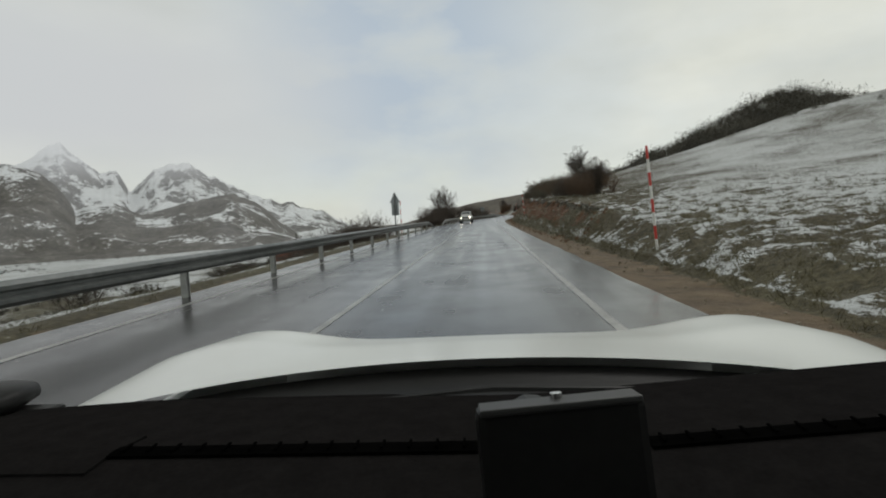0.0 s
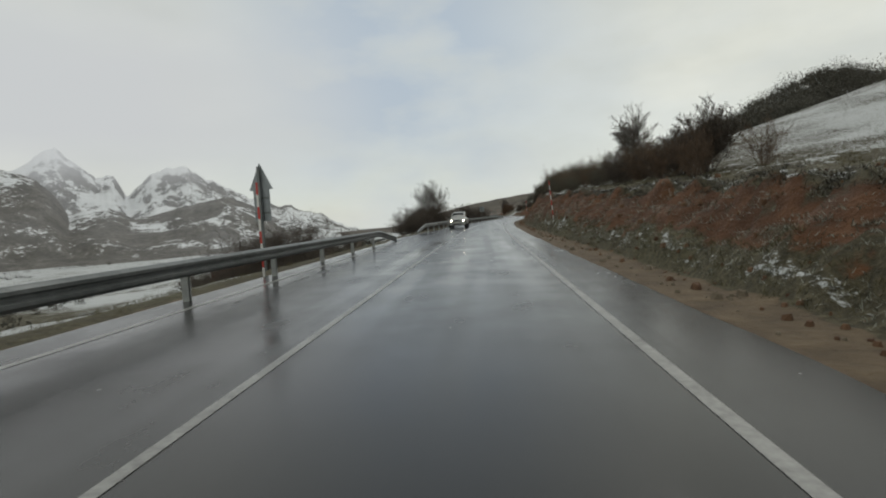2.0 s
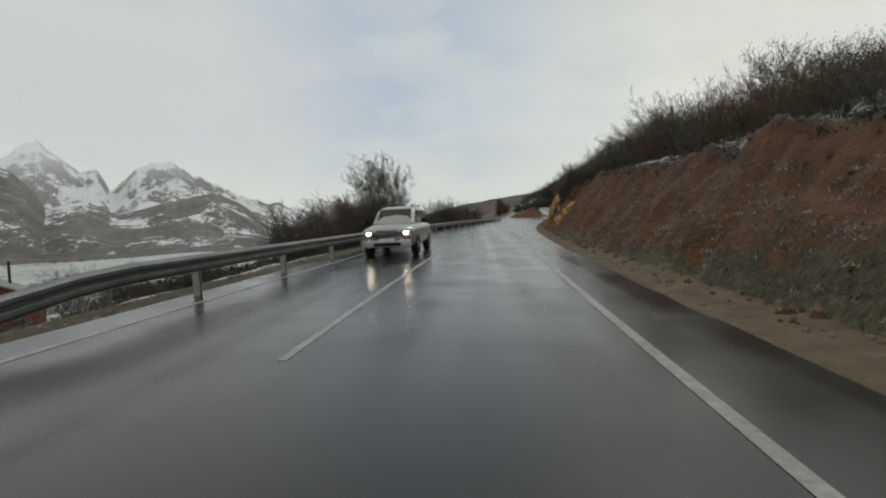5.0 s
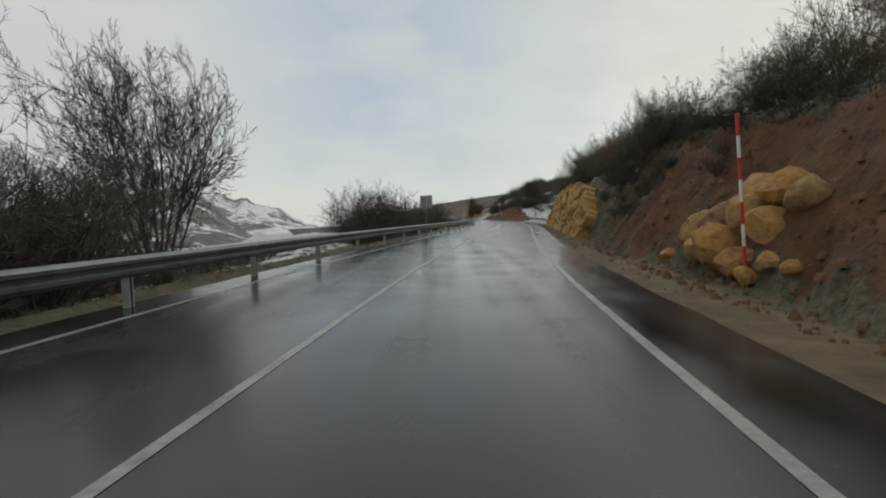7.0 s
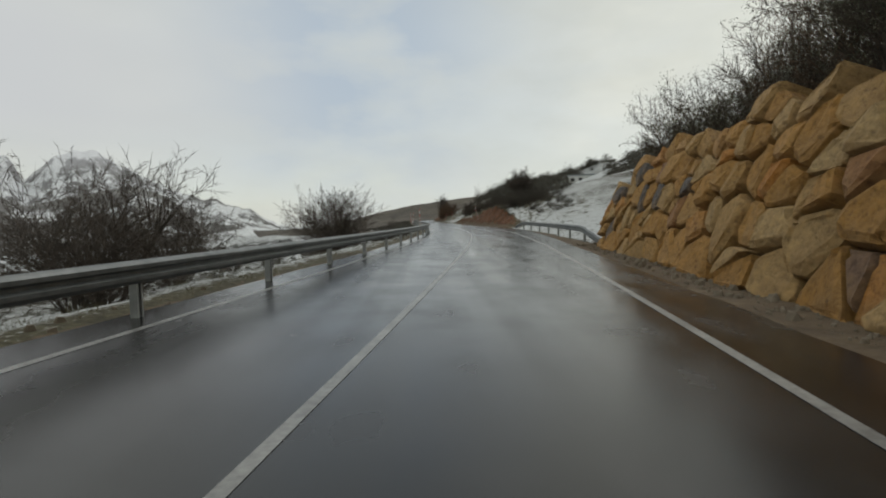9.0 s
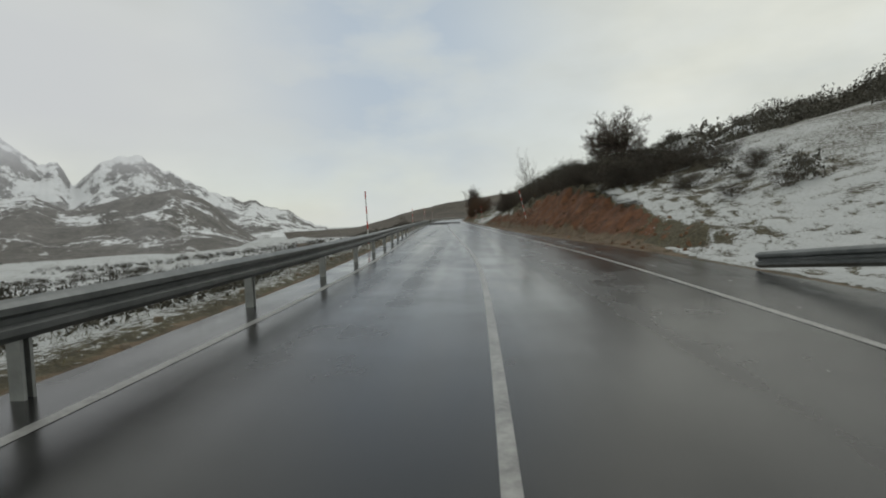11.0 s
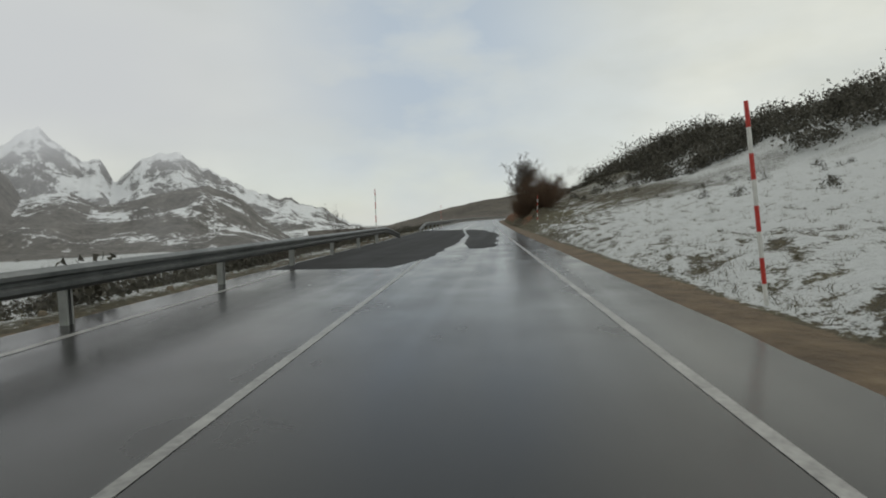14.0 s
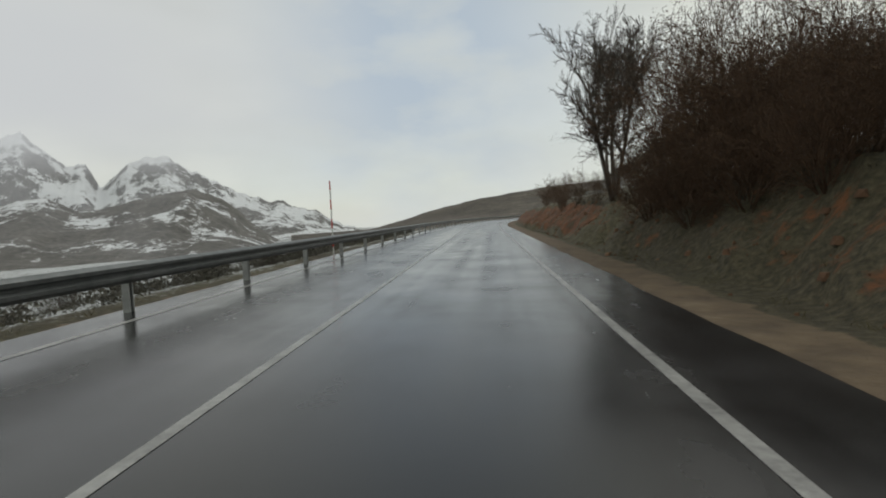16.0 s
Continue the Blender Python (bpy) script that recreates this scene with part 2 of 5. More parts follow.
def attr(nt, name):
    a = nt.nodes.new("ShaderNodeAttribute")
    a.attribute_name = name
    return a.outputs["Fac"]


def simple(name, c1, c2, rough=0.7, metal=0.0, scale=8.0, bump=0.2, dist=0.01):
    """A surface of two near colours in a fine and a coarse grain."""
    m, nt, b = material(name, rough, metal)
    f = tex(nt, "noise", scale, 6, 0.6)
    g = tex(nt, "noise", scale * 0.17, 3)
    col = ramp_of(nt, calc(nt, "MULTIPLY", calc(nt, "ADD", f, g), 0.5), [(0.36, c1), (0.64, c2)])
    nt.links.new(col, b.inputs["Base Color"])
    if bump:
        bumped(nt, b, f, bump, dist)
    return m


def ground_material():
    m, nt, b = material("winter_ground", 0.9)
    co = nt.nodes.new("ShaderNodeTexCoord").outputs["Object"]
    fine, mid, big = tex(nt, "noise", 9, 5, 0.65, co), tex(nt, "noise", 1.7, 5, 0.62, co), tex(nt, "noise", 0.16, 4, 0.55, co)
    lie = nt.nodes.new("ShaderNodeMapping")
    lie.inputs["Scale"].default_value = (1.0, 0.5, 2.2)
    nt.links.new(co, lie.inputs["Vector"])
    drift, field = tex(nt, "noise", 7.5, 5, 0.70, lie.outputs["Vector"]), tex(nt, "noise", 0.018, 5, 0.6, co)
    grass = ramp_of(nt, fine, [(0.30, (0.022, 0.019, 0.010)), (0.50, (0.055, 0.046, 0.025)), (0.68, (0.105, 0.090, 0.052))])
    earth_r = ramp_of(nt, mid, [(0.30, (0.048, 0.019, 0.007)), (0.52, (0.132, 0.050, 0.017)), (0.72, (0.215, 0.090, 0.032))])
    earth_b = ramp_of(nt, mid, [(0.30, (0.044, 0.019, 0.009)), (0.52, (0.105, 0.045, 0.018)), (0.74, (0.175, 0.080, 0.034))])
    earth = mixed(nt, attr(nt, "brown"), earth_r, earth_b)
    earth = mixed(nt, calc(nt, "MULTIPLY", fine, 0.45), earth, (0.05, 0.022, 0.012))
    sand = ramp_of(nt, mid, [(0.30, (0.075, 0.053, 0.033)), (0.60, (0.15, 0.108, 0.066)), (0.78, (0.21, 0.16, 0.105))])
    edge = calc(nt, "MULTIPLY", calc(nt, "SUBTRACT", mid, 0.5), 1.3)
    grass = mixed(nt, ramp_of(nt, big, [(0.42, (0, 0, 0)), (0.62, (0.7, 0.7, 0.7))]), grass, ramp_of(nt, fine, [(0.3, (0.040, 0.036, 0.018)), (0.6, (0.125, 0.112, 0.060))]))
    e = ramp_of(nt, calc(nt, "ADD", attr(nt, "earth"), edge), [(0.42, (0, 0, 0)), (0.56, (1, 1, 1))])
    v = ramp_of(nt, calc(nt, "ADD", attr(nt, "verge"), edge), [(0.40, (0, 0, 0)), (0.58, (1, 1, 1))])
    col = mixed(nt, e, grass, earth)
    col = mixed(nt, v, col, sand)
    speck = tex(nt, "noise", 19.0, 4, 0.7, lie.outputs["Vector"])
    sn = calc(nt, "ADD", calc(nt, "MULTIPLY", calc(nt, "ADD", calc(nt, "MULTIPLY", drift, 0.55), calc(nt, "MULTIPLY", speck, 0.45)), 0.85), calc(nt, "MULTIPLY", fine, 0.30))
    sn = calc(nt, "ADD", sn, calc(nt, "ADD", calc(nt, "MULTIPLY", big, 0.30), calc(nt, "MULTIPLY", field, 0.30)))
    sn = calc(nt, "ADD", sn, calc(nt, "SUBTRACT", attr(nt, "snow"), 0.5))
    s = ramp_of(nt, sn, [(0.93, (0, 0, 0)), (1.07, (1, 1, 1))])
    col = mixed(nt, s, col, mixed(nt, fine, (0.38, 0.40, 0.41), (0.62, 0.64, 0.65)))
    nt.links.new(col, b.inputs["Base Color"])
    bumped(nt, b, calc(nt, "ADD", mid, calc(nt, "MULTIPLY", fine, 0.5)), 0.9, 0.12)
    return m


def asphalt_material(name, dark, wet):
    m, nt, b = material(name, 0.3)
    co = nt.nodes.new("ShaderNodeTexCoord").outputs["Object"]
    grain, mid = tex(nt, "noise", 140, 3, 0.7, co), tex(nt, "noise", 0.7, 5, 0.6, co)
    mp = nt.nodes.new("ShaderNodeMapping")
    mp.inputs["Scale"].default_value = (1.6, 0.035, 1)
    nt.links.new(co, mp.inputs["Vector"])
    track = tex(nt, "noise", 1.0, 3, 0.5, mp.outputs["Vector"])
    col = ramp_of(nt, calc(nt, "MULTIPLY", calc(nt, "ADD", grain, mid), 0.5), [(0.3, (dark * 0.55,) * 3), (0.7, (dark * 1.35, dark * 1.35, dark * 1.4))])
    nt.links.new(col, b.inputs["Base Color"])
    damp = calc(nt, "ADD", calc(nt, "MULTIPLY", mid, 0.5), calc(nt, "MULTIPLY", track, 0.5))
    r = ramp_of(nt, damp, [(0.36, (wet,) * 3), (0.64, (wet + 0.2,) * 3)])
    nt.links.new(r, b.inputs["Roughness"])
    b.inputs["Specular IOR Level"].default_value = 0.5
    bumped(nt, b, grain, 0.10, 0.004)
    return m


def stone_material():
    m, nt, b = material("ochre_stone", 0.85)
    co = nt.nodes.new("ShaderNodeTexCoord").outputs["Object"]
    rnd = nt.nodes.new("ShaderNodeObjectInfo").outputs["Random"]
    base = ramp_of(nt, rnd, [(0.0, (0.38, 0.205, 0.055)), (0.30, (0.47, 0.26, 0.078)), (0.58, (0.42, 0.26, 0.10)), (0.76, (0.48, 0.34, 0.17)), (0.88, (0.48, 0.21, 0.042)), (0.94, (0.13, 0.12, 0.12))])
    f, g = tex(nt, "noise", 7, 8, 0.72, co), tex(nt, "noise", 1.6, 5, 0.65, co)
    v = tex(nt, "voronoi", 2.2, vector=co)
    dirt = ramp_of(nt, f, [(0.33, (0.42, 0.38, 0.35)), (0.49, (0.95, 0.93, 0.90)), (0.68, (1.25, 1.2, 1.1))])
    col = mixed(nt, 1.0, base, dirt, "MULTIPLY")
    col = mixed(nt, ramp_of(nt, g, [(0.46, (0, 0, 0)), (0.66, (0.6, 0.6, 0.6))]), col, (0.30, 0.185, 0.08))
    nt.links.new(col, b.inputs["Base Color"])
    bumped(nt, b, calc(nt, "ADD", f, calc(nt, "ADD", g, calc(nt, "MULTIPLY", v, 0.5))), 0.8, 0.10)
    return m


def mountain_material(name, snowiness, tint=(1.0, 1.0, 1.0)):
    m, nt, b = material(name, 0.95)
    geo = nt.nodes.new("ShaderNodeNewGeometry")
    co = nt.nodes.new("ShaderNodeTexCoord").outputs["Object"]
    sep = nt.nodes.new("ShaderNodeSeparateXYZ")
    nt.links.new(geo.outputs["Normal"], sep.inputs["Vector"])
    pos = nt.nodes.new("ShaderNodeSeparateXYZ")
    nt.links.new(co, pos.inputs["Vector"])
    f, g, k = tex(nt, "noise", 0.02, 8, 0.68, co), tex(nt, "noise", 0.0045, 6, 0.6, co), tex(nt, "noise", 0.11, 6, 0.72, co)
    rock = ramp_of(nt, calc(nt, "MULTIPLY", calc(nt, "ADD", f, k), 0.5), [(0.34, (0.07, 0.07, 0.07)), (0.52, (0.16, 0.155, 0.147)), (0.68, (0.30, 0.295, 0.285))])
    rock = mixed(nt, 1.0, rock, tint, "MULTIPLY")
    s = calc(nt, "ADD", calc(nt, "MULTIPLY", sep.outputs["Z"], 0.40), calc(nt, "MULTIPLY", f, 0.62))
    s = calc(nt, "ADD", s, calc(nt, "ADD", calc(nt, "MULTIPLY", g, 1.0), calc(nt, "MULTIPLY", k, 0.48)))
    s = calc(nt, "ADD", s, calc(nt, "MULTIPLY", pos.outputs["Z"], 0.00025))
    s = calc(nt, "ADD", s, snowiness - 0.09)
    fac = ramp_of(nt, s, [(0.95, (0, 0, 0)), (1.02, (1, 1, 1))])
    col = mixed(nt, fac, rock, (0.70, 0.72, 0.74))
    nt.links.new(col, b.inputs["Base Color"])
    bumped(nt, b, f, 0.6, 12.0)
    return m


def haze_glow_material(name, density, floor_z, rise):
    m, nt, b = material(name, 1.0)
    nt.nodes.remove(b)
    out = nt.nodes["Material Output"]
    co = nt.nodes.new("ShaderNodeTexCoord").outputs["Object"]
    # haze drawn as self-lit grey emission on a see-through sheet, denser with height
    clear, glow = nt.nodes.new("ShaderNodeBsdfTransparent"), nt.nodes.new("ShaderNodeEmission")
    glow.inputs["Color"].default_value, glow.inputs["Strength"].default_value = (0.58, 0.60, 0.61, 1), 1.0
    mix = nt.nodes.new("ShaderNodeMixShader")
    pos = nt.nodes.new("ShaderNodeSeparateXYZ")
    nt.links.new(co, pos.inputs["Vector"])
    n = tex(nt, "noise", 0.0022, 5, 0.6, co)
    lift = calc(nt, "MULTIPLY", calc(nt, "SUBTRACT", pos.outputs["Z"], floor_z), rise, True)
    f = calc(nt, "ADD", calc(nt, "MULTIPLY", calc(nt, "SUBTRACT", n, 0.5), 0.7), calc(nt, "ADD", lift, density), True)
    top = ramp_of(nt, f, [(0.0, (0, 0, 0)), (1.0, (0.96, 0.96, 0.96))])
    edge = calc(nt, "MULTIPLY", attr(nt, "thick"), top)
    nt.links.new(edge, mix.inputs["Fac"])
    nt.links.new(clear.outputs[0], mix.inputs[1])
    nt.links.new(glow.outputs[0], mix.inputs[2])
    nt.links.new(mix.outputs[0], out.inputs["Surface"])
    return m


def leaf_material(name, c1, c2):
    m, nt, b = material(name, 0.75)
    r = nt.nodes.new("ShaderNodeNewGeometry").outputs["Random Per Island"]
    nt.links.new(ramp_of(nt, r, [(0.0, c1), (1.0, c2)]), b.inputs["Base Color"])
    return m


M_GROUND = ground_material()
M_ROAD = asphalt_material("wet_asphalt", 0.016, 0.11)
M_PATCH = asphalt_material("dull_asphalt", 0.011, 0.62)
M_PATCH.node_tree.nodes["Principled BSDF"].inputs["Specular IOR Level"].default_value = 0.22
M_PAINT = simple("worn_road_paint", (0.15, 0.15, 0.147), (0.36, 0.36, 0.35), 0.35, 0, 14, 0.1, 0.003)
M_GALV = simple("galvanised_steel", (0.10, 0.11, 0.11), (0.19, 0.20, 0.20), 0.45, 0.6, 5, 0.05)
M_POST = simple("weathered_post_steel", (0.24, 0.25, 0.245), (0.38, 0.39, 0.38), 0.5, 0.15, 7, 0.05)
M_SIGN = simple("sign_back_metal", (0.20, 0.22, 0.23), (0.30, 0.32, 0.33), 0.5, 0.6, 3, 0.03)
M_RED = simple("red_paint", (0.42, 0.025, 0.02), (0.60, 0.05, 0.035), 0.45, 0, 12, 0.05)
M_WHITE = simple("white_paint", (0.60, 0.60, 0.58), (0.78, 0.78, 0.76), 0.45, 0, 12, 0.05)
M_STONE = stone_material()
M_BARK = simple("grey_bark", (0.045, 0.037, 0.030), (0.12, 0.10, 0.085), 0.9, 0, 20, 0.5, 0.01)
M_TWIG = simple("dark_twigs", (0.045, 0.036, 0.030), (0.110, 0.088, 0.070), 0.9, 0, 9, 0)
M_TWIG_RED = simple("russet_twigs", (0.075, 0.048, 0.032), (0.165, 0.110, 0.072), 0.9, 0, 9, 0)
M_TWIG_BROWN = simple("brown_twigs", (0.045, 0.026, 0.015), (0.11, 0.062, 0.034), 0.9, 0, 9, 0)
M_LEAF_G = leaf_material("grey_green_leaves", (0.048, 0.050, 0.030), (0.19, 0.185, 0.125))
M_LEAF_D = leaf_material("dark_broom", (0.016, 0.015, 0.010), (0.055, 0.048, 0.034))
M_LEAF_B = leaf_material("faded_brown_leaves", (0.075, 0.052, 0.034), (0.19, 0.135, 0.09))
M_LEAF_R = leaf_material("dry_brown_leaves", (0.035, 0.018, 0.009), (0.12, 0.065, 0.030))
M_SCRUB = leaf_material("hill_scrub_twigs", (0.045, 0.042, 0.032), (0.105, 0.097, 0.075))
M_FROST = leaf_material("frosted_leaves", (0.10, 0.105, 0.075), (0.32, 0.325, 0.28))
M_MTN_FAR = mountain_material("far_rock_and_snow", -0.33)
M_MTN_MID = mountain_material("near_rock_and_snow", -0.45, (0.85, 0.83, 0.80))
M_MTN_LOW = mountain_material("wooded_foothill", -0.75, (0.62, 0.55, 0.47))
M_BRICK = simple("red_brick_wall", (0.11, 0.036, 0.022), (0.20, 0.068, 0.04), 0.85, 0, 6, 0.3)
M_TILE = simple("snow_dusted_roof_sheets", (0.16, 0.15, 0.14), (0.36, 0.35, 0.34), 0.8, 0, 5, 0.3)
M_WOOD = simple("weathered_wood", (0.07, 0.052, 0.038), (0.16, 0.125, 0.095), 0.85, 0, 12, 0.4)
M_DARK = simple("dark_opening", (0.012, 0.012, 0.012), (0.03, 0.03, 0.03), 0.5, 0, 6, 0)
M_PLASTER = simple("pale_plaster", (0.55, 0.55, 0.53), (0.70, 0.70, 0.68), 0.85, 0, 2, 0.1)
M_YELLOW = simple("yellow_board", (0.50, 0.30, 0.03), (0.62, 0.40, 0.06), 0.6, 0, 4, 0.05)
M_SNOW = simple("snow_cap", (0.62, 0.64, 0.66), (0.74, 0.76, 0.78), 0.8, 0, 3, 0.3)


# ---------------------------------------------------------------- mesh helpers
def mesh_of(name, verts, faces, mat, smooth=False):
    me = bpy.data.meshes.new(name)
    me.from_pydata(verts, [], faces)
    me.materials.append(mat)
    if smooth:
        me.shade_smooth()
    me.update()
    return me


def part(name, bm, mat, parent=None, label="", smooth=False, m=None):
    """One mesh object out of a bmesh, a mesh, or (verts, faces), under its thing."""
    if isinstance(bm, bpy.types.Mesh):
        me = bm
    elif isinstance(bm, tuple):
        me = mesh_of(name, bm[0], bm[1], mat, smooth)
    else:
        me = bpy.data.meshes.new(name)
        bm.normal_update()
        bm.to_mesh(me)
        bm.free()
        me.materials.append(mat)
        if smooth:
            me.shade_smooth()
    ob = new(name, me)
    if parent is not None:
        ob.parent = parent
    if m is not None:
        ob.matrix_basis = m
    if label:
        ob["label"] = label
    return ob


def thing(name, m, label, category, group="", kind=""):
    ob = new(name)
    ob.empty_display_size = 0.2
    ob.matrix_basis = m
    return tagged(ob, label, category, group, kind)


def add_box(bm, cx, cy, cz, sx, sy, sz, bevel=0.0, m=None):
    r = bmesh.ops.create_cube(bm, size=1.0)
    vs = r["verts"]
    t = Matrix.Translation((cx, cy, cz)) @ Matrix.Diagonal((sx, sy, sz, 1))
    bmesh.ops.transform(bm, matrix=(m @ t) if m is not None else t, verts=vs)
    if bevel:
        es = list({e for v in vs for e in v.link_edges})
        bmesh.ops.bevel(bm, geom=es, offset=bevel, segments=2, affect="EDGES", profile=0.6)
    return bm


def box(*a, **k):
    return add_box(bmesh.new(), *a, **k)


def add_tube(verts, faces, pts, radii, sides):
    """A tapered tube along pts."""
    base = len(verts)
    n = len(pts)
    for i, p in enumerate(pts):
        d = (pts[min(i + 1, n - 1)] - pts[max(i - 1, 0)])
        d = d.normalized() if d.length > 1e-9 else Vector((0, 0, 1))
        a = d.cross(Vector((0.31, 0.17, 0.93)))
        a = a.normalized() if a.length > 1e-5 else Vector((1, 0, 0))
        b = d.cross(a)
        for k in range(sides):
            t = 2 * math.pi * k / sides
            verts.append(tuple(p + (a * math.cos(t) + b * math.sin(t)) * radii[i]))
    for i in range(n - 1):
        for k in range(sides):
            faces.append((base + i * sides + k, base + i * sides + (k + 1) % sides, base + (i + 1) * sides + (k + 1) % sides, base + (i + 1) * sides + k))
    if sides > 3:
        faces.append(tuple(base + k for k in reversed(range(sides))))
        faces.append(tuple(base + (n - 1) * sides + k for k in range(sides)))


def tube(pts, radii, sides=10):
    v, f = [], []
    add_tube(v, f, [Vector(p) for p in pts], radii if isinstance(radii, list) else [radii] * len(pts), sides)
    return v, f


def sweep(profile, stations, place):
    """Faces swept from a closed 2D profile (side, height) through stations; place(s, side, height) gives a point."""
    v, f, n = [], [], len(profile)
    for s in stations:
        v += [tuple(place(s, a, b)) for a, b in profile]
    for i in range(len(stations) - 1):
        for k in range(n):
            f.append((i * n + k, i * n + (k + 1) % n, (i + 1) * n + (k + 1) % n, (i + 1) * n + k))
    f.append(tuple(range(n)))
    f.append(tuple(reversed(range((len(stations) - 1) * n, len(stations) * n))))
    return v, f


# ---------------------------------------------------------------- ground, road, markings
def build_ground():
    s_l = np.concatenate([np.arange(-38, -6, 2.0), np.arange(-6, 116, 0.25), np.arange(116, 345, 0.45), np.arange(345, S_END - 3, 3.0)])
    right = np.concatenate([[0.0, 3.9], np.arange(4.2, 11.4, 0.2), np.arange(11.4, 26, 0.8), np.arange(26, 70, 2.5), np.arange(70, 260, 9), [300, 400, 600, 900, 1400, 2200, 3600]])
    left = -np.concatenate([[3.6], np.arange(3.9, 8, 0.35), np.arange(8, 24, 0.9), np.arange(24, 80, 3.0), np.arange(80, 300, 14), [340, 420, 560, 800, 1200, 1800, 2600, 3800]])
    q_l = np.concatenate([left[::-1], right])
    s, q = np.meshgrid(s_l, q_l, indexing="ij")
    z = ground_z(s, q)
    x, y = road_xy(s, q)
    co = np.stack([x, y, z], -1)
    # the sheet goes on before and behind, out to the horizon
    before, behind = co[0].copy(), co[-1].copy()
    before[:, 1] -= 3000
    behind[:, 1] += 3500
    behind[:, 2] = np.where(q_l > 0, np.minimum(behind[:, 2], 3), behind[:, 2])
    co = np.concatenate([before[None], co, behind[None]])
    s2 = np.concatenate([s[:1], s, s[-1:]])
    q2 = np.concatenate([q[:1], q, q[-1:]])
    ns, nq = co.shape[:2]
    idx = np.arange(ns * nq).reshape(ns, nq)
    faces = np.stack([idx[:-1, :-1], idx[:-1, 1:], idx[1:, 1:], idx[1:, :-1]], -1).reshape(-1, 4)
    me = bpy.data.meshes.new("ground")
    me.from_pydata(co.reshape(-1, 3).tolist(), [], faces.tolist())
    me.materials.append(M_GROUND)
    me.shade_smooth()
    h, foot = bank_height(s2), bank_foot(s2)
    run = 0.9 + 0.62 * h
    u = (q2 - foot) / run
    bank = np.clip(h / 1.3, 0, 1) * np.clip((u + 0.05) * 5, 0, 1) * np.clip((1.02 - u) * 5, 0, 1) * (q2 > 0)
    low = np.clip((0.40 - u) * 4, 0, 1) * np.interp(s2, [20, 35, 60, 75], [1, 1, 1, 0])
    turfed = np.interp(s2, [210, 218, 245, 250], [0, 1, 1, 0]) * np.clip((u - 0.5 + 0.15 * hash_noise(s2, q2, 0.7, 41)) * 5, 0, 1)
    turfed = np.maximum(turfed, np.interp(s2, [24, 36], [1, 0]) * np.clip(0.9 + 0.9 * hash_noise(s2, q2, 0.45, 43), 0, 1))
    wild = np.interp(s2, [109, 113, 150, 153], [0, 1, 1, 0]) * np.clip(0.75 + 0.9 * hash_noise(s2, q2, 0.8, 44) + 0.9 * (u - 0.4), 0, 1)
    bank = bank * (1 - 0.85 * turfed) * (1 - 0.9 * wild)
    earth = bank * (1 - 0.68 * low) * np.interp(s2, [299, 303, 318, 322], [0.8, 0.35, 0.35, 0.6])
    verge = np.clip((np.minimum(foot + np.interp(s2, [180, 190, 245, 252], [0, 0.35, 0.35, 0]), np.interp(s2, [160, 185, 195, 240, 250], [5.5, 5.5, 7.5, 6.0, 5.25])) + 0.1 - q2) / 0.4, 0, 1) * (q2 > 0) + np.clip((q2 + 4.15) / 0.3, 0, 1) * (q2 < 0)
    snow = np.interp(s2, [-60, 0, 30, 80, 110, 150, 185, 190, 240, 250, 280, 288, 300, 560], [0.56, 0.56, 0.58, 0.5, 0.45, 0.66, 0.68, 0.60, 0.60, 0.68, 0.67, 0.56, 0.52, 0.5])
    snow = snow - np.interp(s2, [-60, 48, 70], [0.16, 0.16, 0]) * np.clip((21 - q2) / 12, 0, 1) * (q2 > 0)
    snow = np.where(q2 > 0, snow + (0.585 - snow) * np.clip((q2 - 14) / 18, 0, 1) * (s2 < 150), snow)
    snow = snow + 0.09 * np.clip((q2 - 9) / 6, 0, 1) * np.interp(s2, [240, 250, 280, 290, 300], [0, 1.5, 1.2, 0.1, 0.1])
    snow = snow + 0.08 * np.clip((q2 - 17) / 6, 0, 1) * np.interp(s2, [235, 250, 330, 350], [0, 1, 1, 0])
    snow = snow - 0.10 * np.clip((12 - q2) / 4, 0, 1) * (q2 > 0) * np.interp(s2, [268, 276, 310], [0, 1, 1])
    snow = snow - 0.2 * np.interp(s2, [197, 203, 238, 244], [0, 1, 1, 0]) * np.clip((16 - q2) / 3, 0, 1) * (q2 > 7)
    snow = snow - 0.04 * np.clip((9 - q2) / 4, 0, 1) * (q2 > 0) + np.interp(s2, [0, 20, 30, 60], [0.08, 0.20, 0.23, 0.24]) * low * (u > 0.05) * (q2 > 0) * (s2 < 80)
    xx, yy = road_xy(s2, np.clip(q2, -300, 300))
    snow = snow + 3.0 * (tussock(xx, yy) - 0.055) * turf_share(s2, q2) * np.clip(q2, 0, 1)
    snow = snow + 0.10 * np.clip(1 - np.abs(u - 1.15) / 0.3, 0, 1) * (h > 1) * (q2 > 0)
    snow = np.where(q2 < 0, np.interp(-q2, [4, 6, 12, 40, 120, 700], [0.42, 0.66, 0.62, 0.62, 0.62, 0.65]) + np.interp(s2, [80, 90, 112, 125, 165], [0, -0.2, -0.2, 0, 0.07]) * np.clip((30 + q2) / 15, 0, 1), snow)
    snow = snow + 0.15 * turfed * (s2 < 50) * (q2 > 0) * (u > 0.1)
    snow = snow + np.where((q2 > 0) & (s2 < 100), 0.02 * np.clip((q2 - 10) / 10, 0, 1), 0)
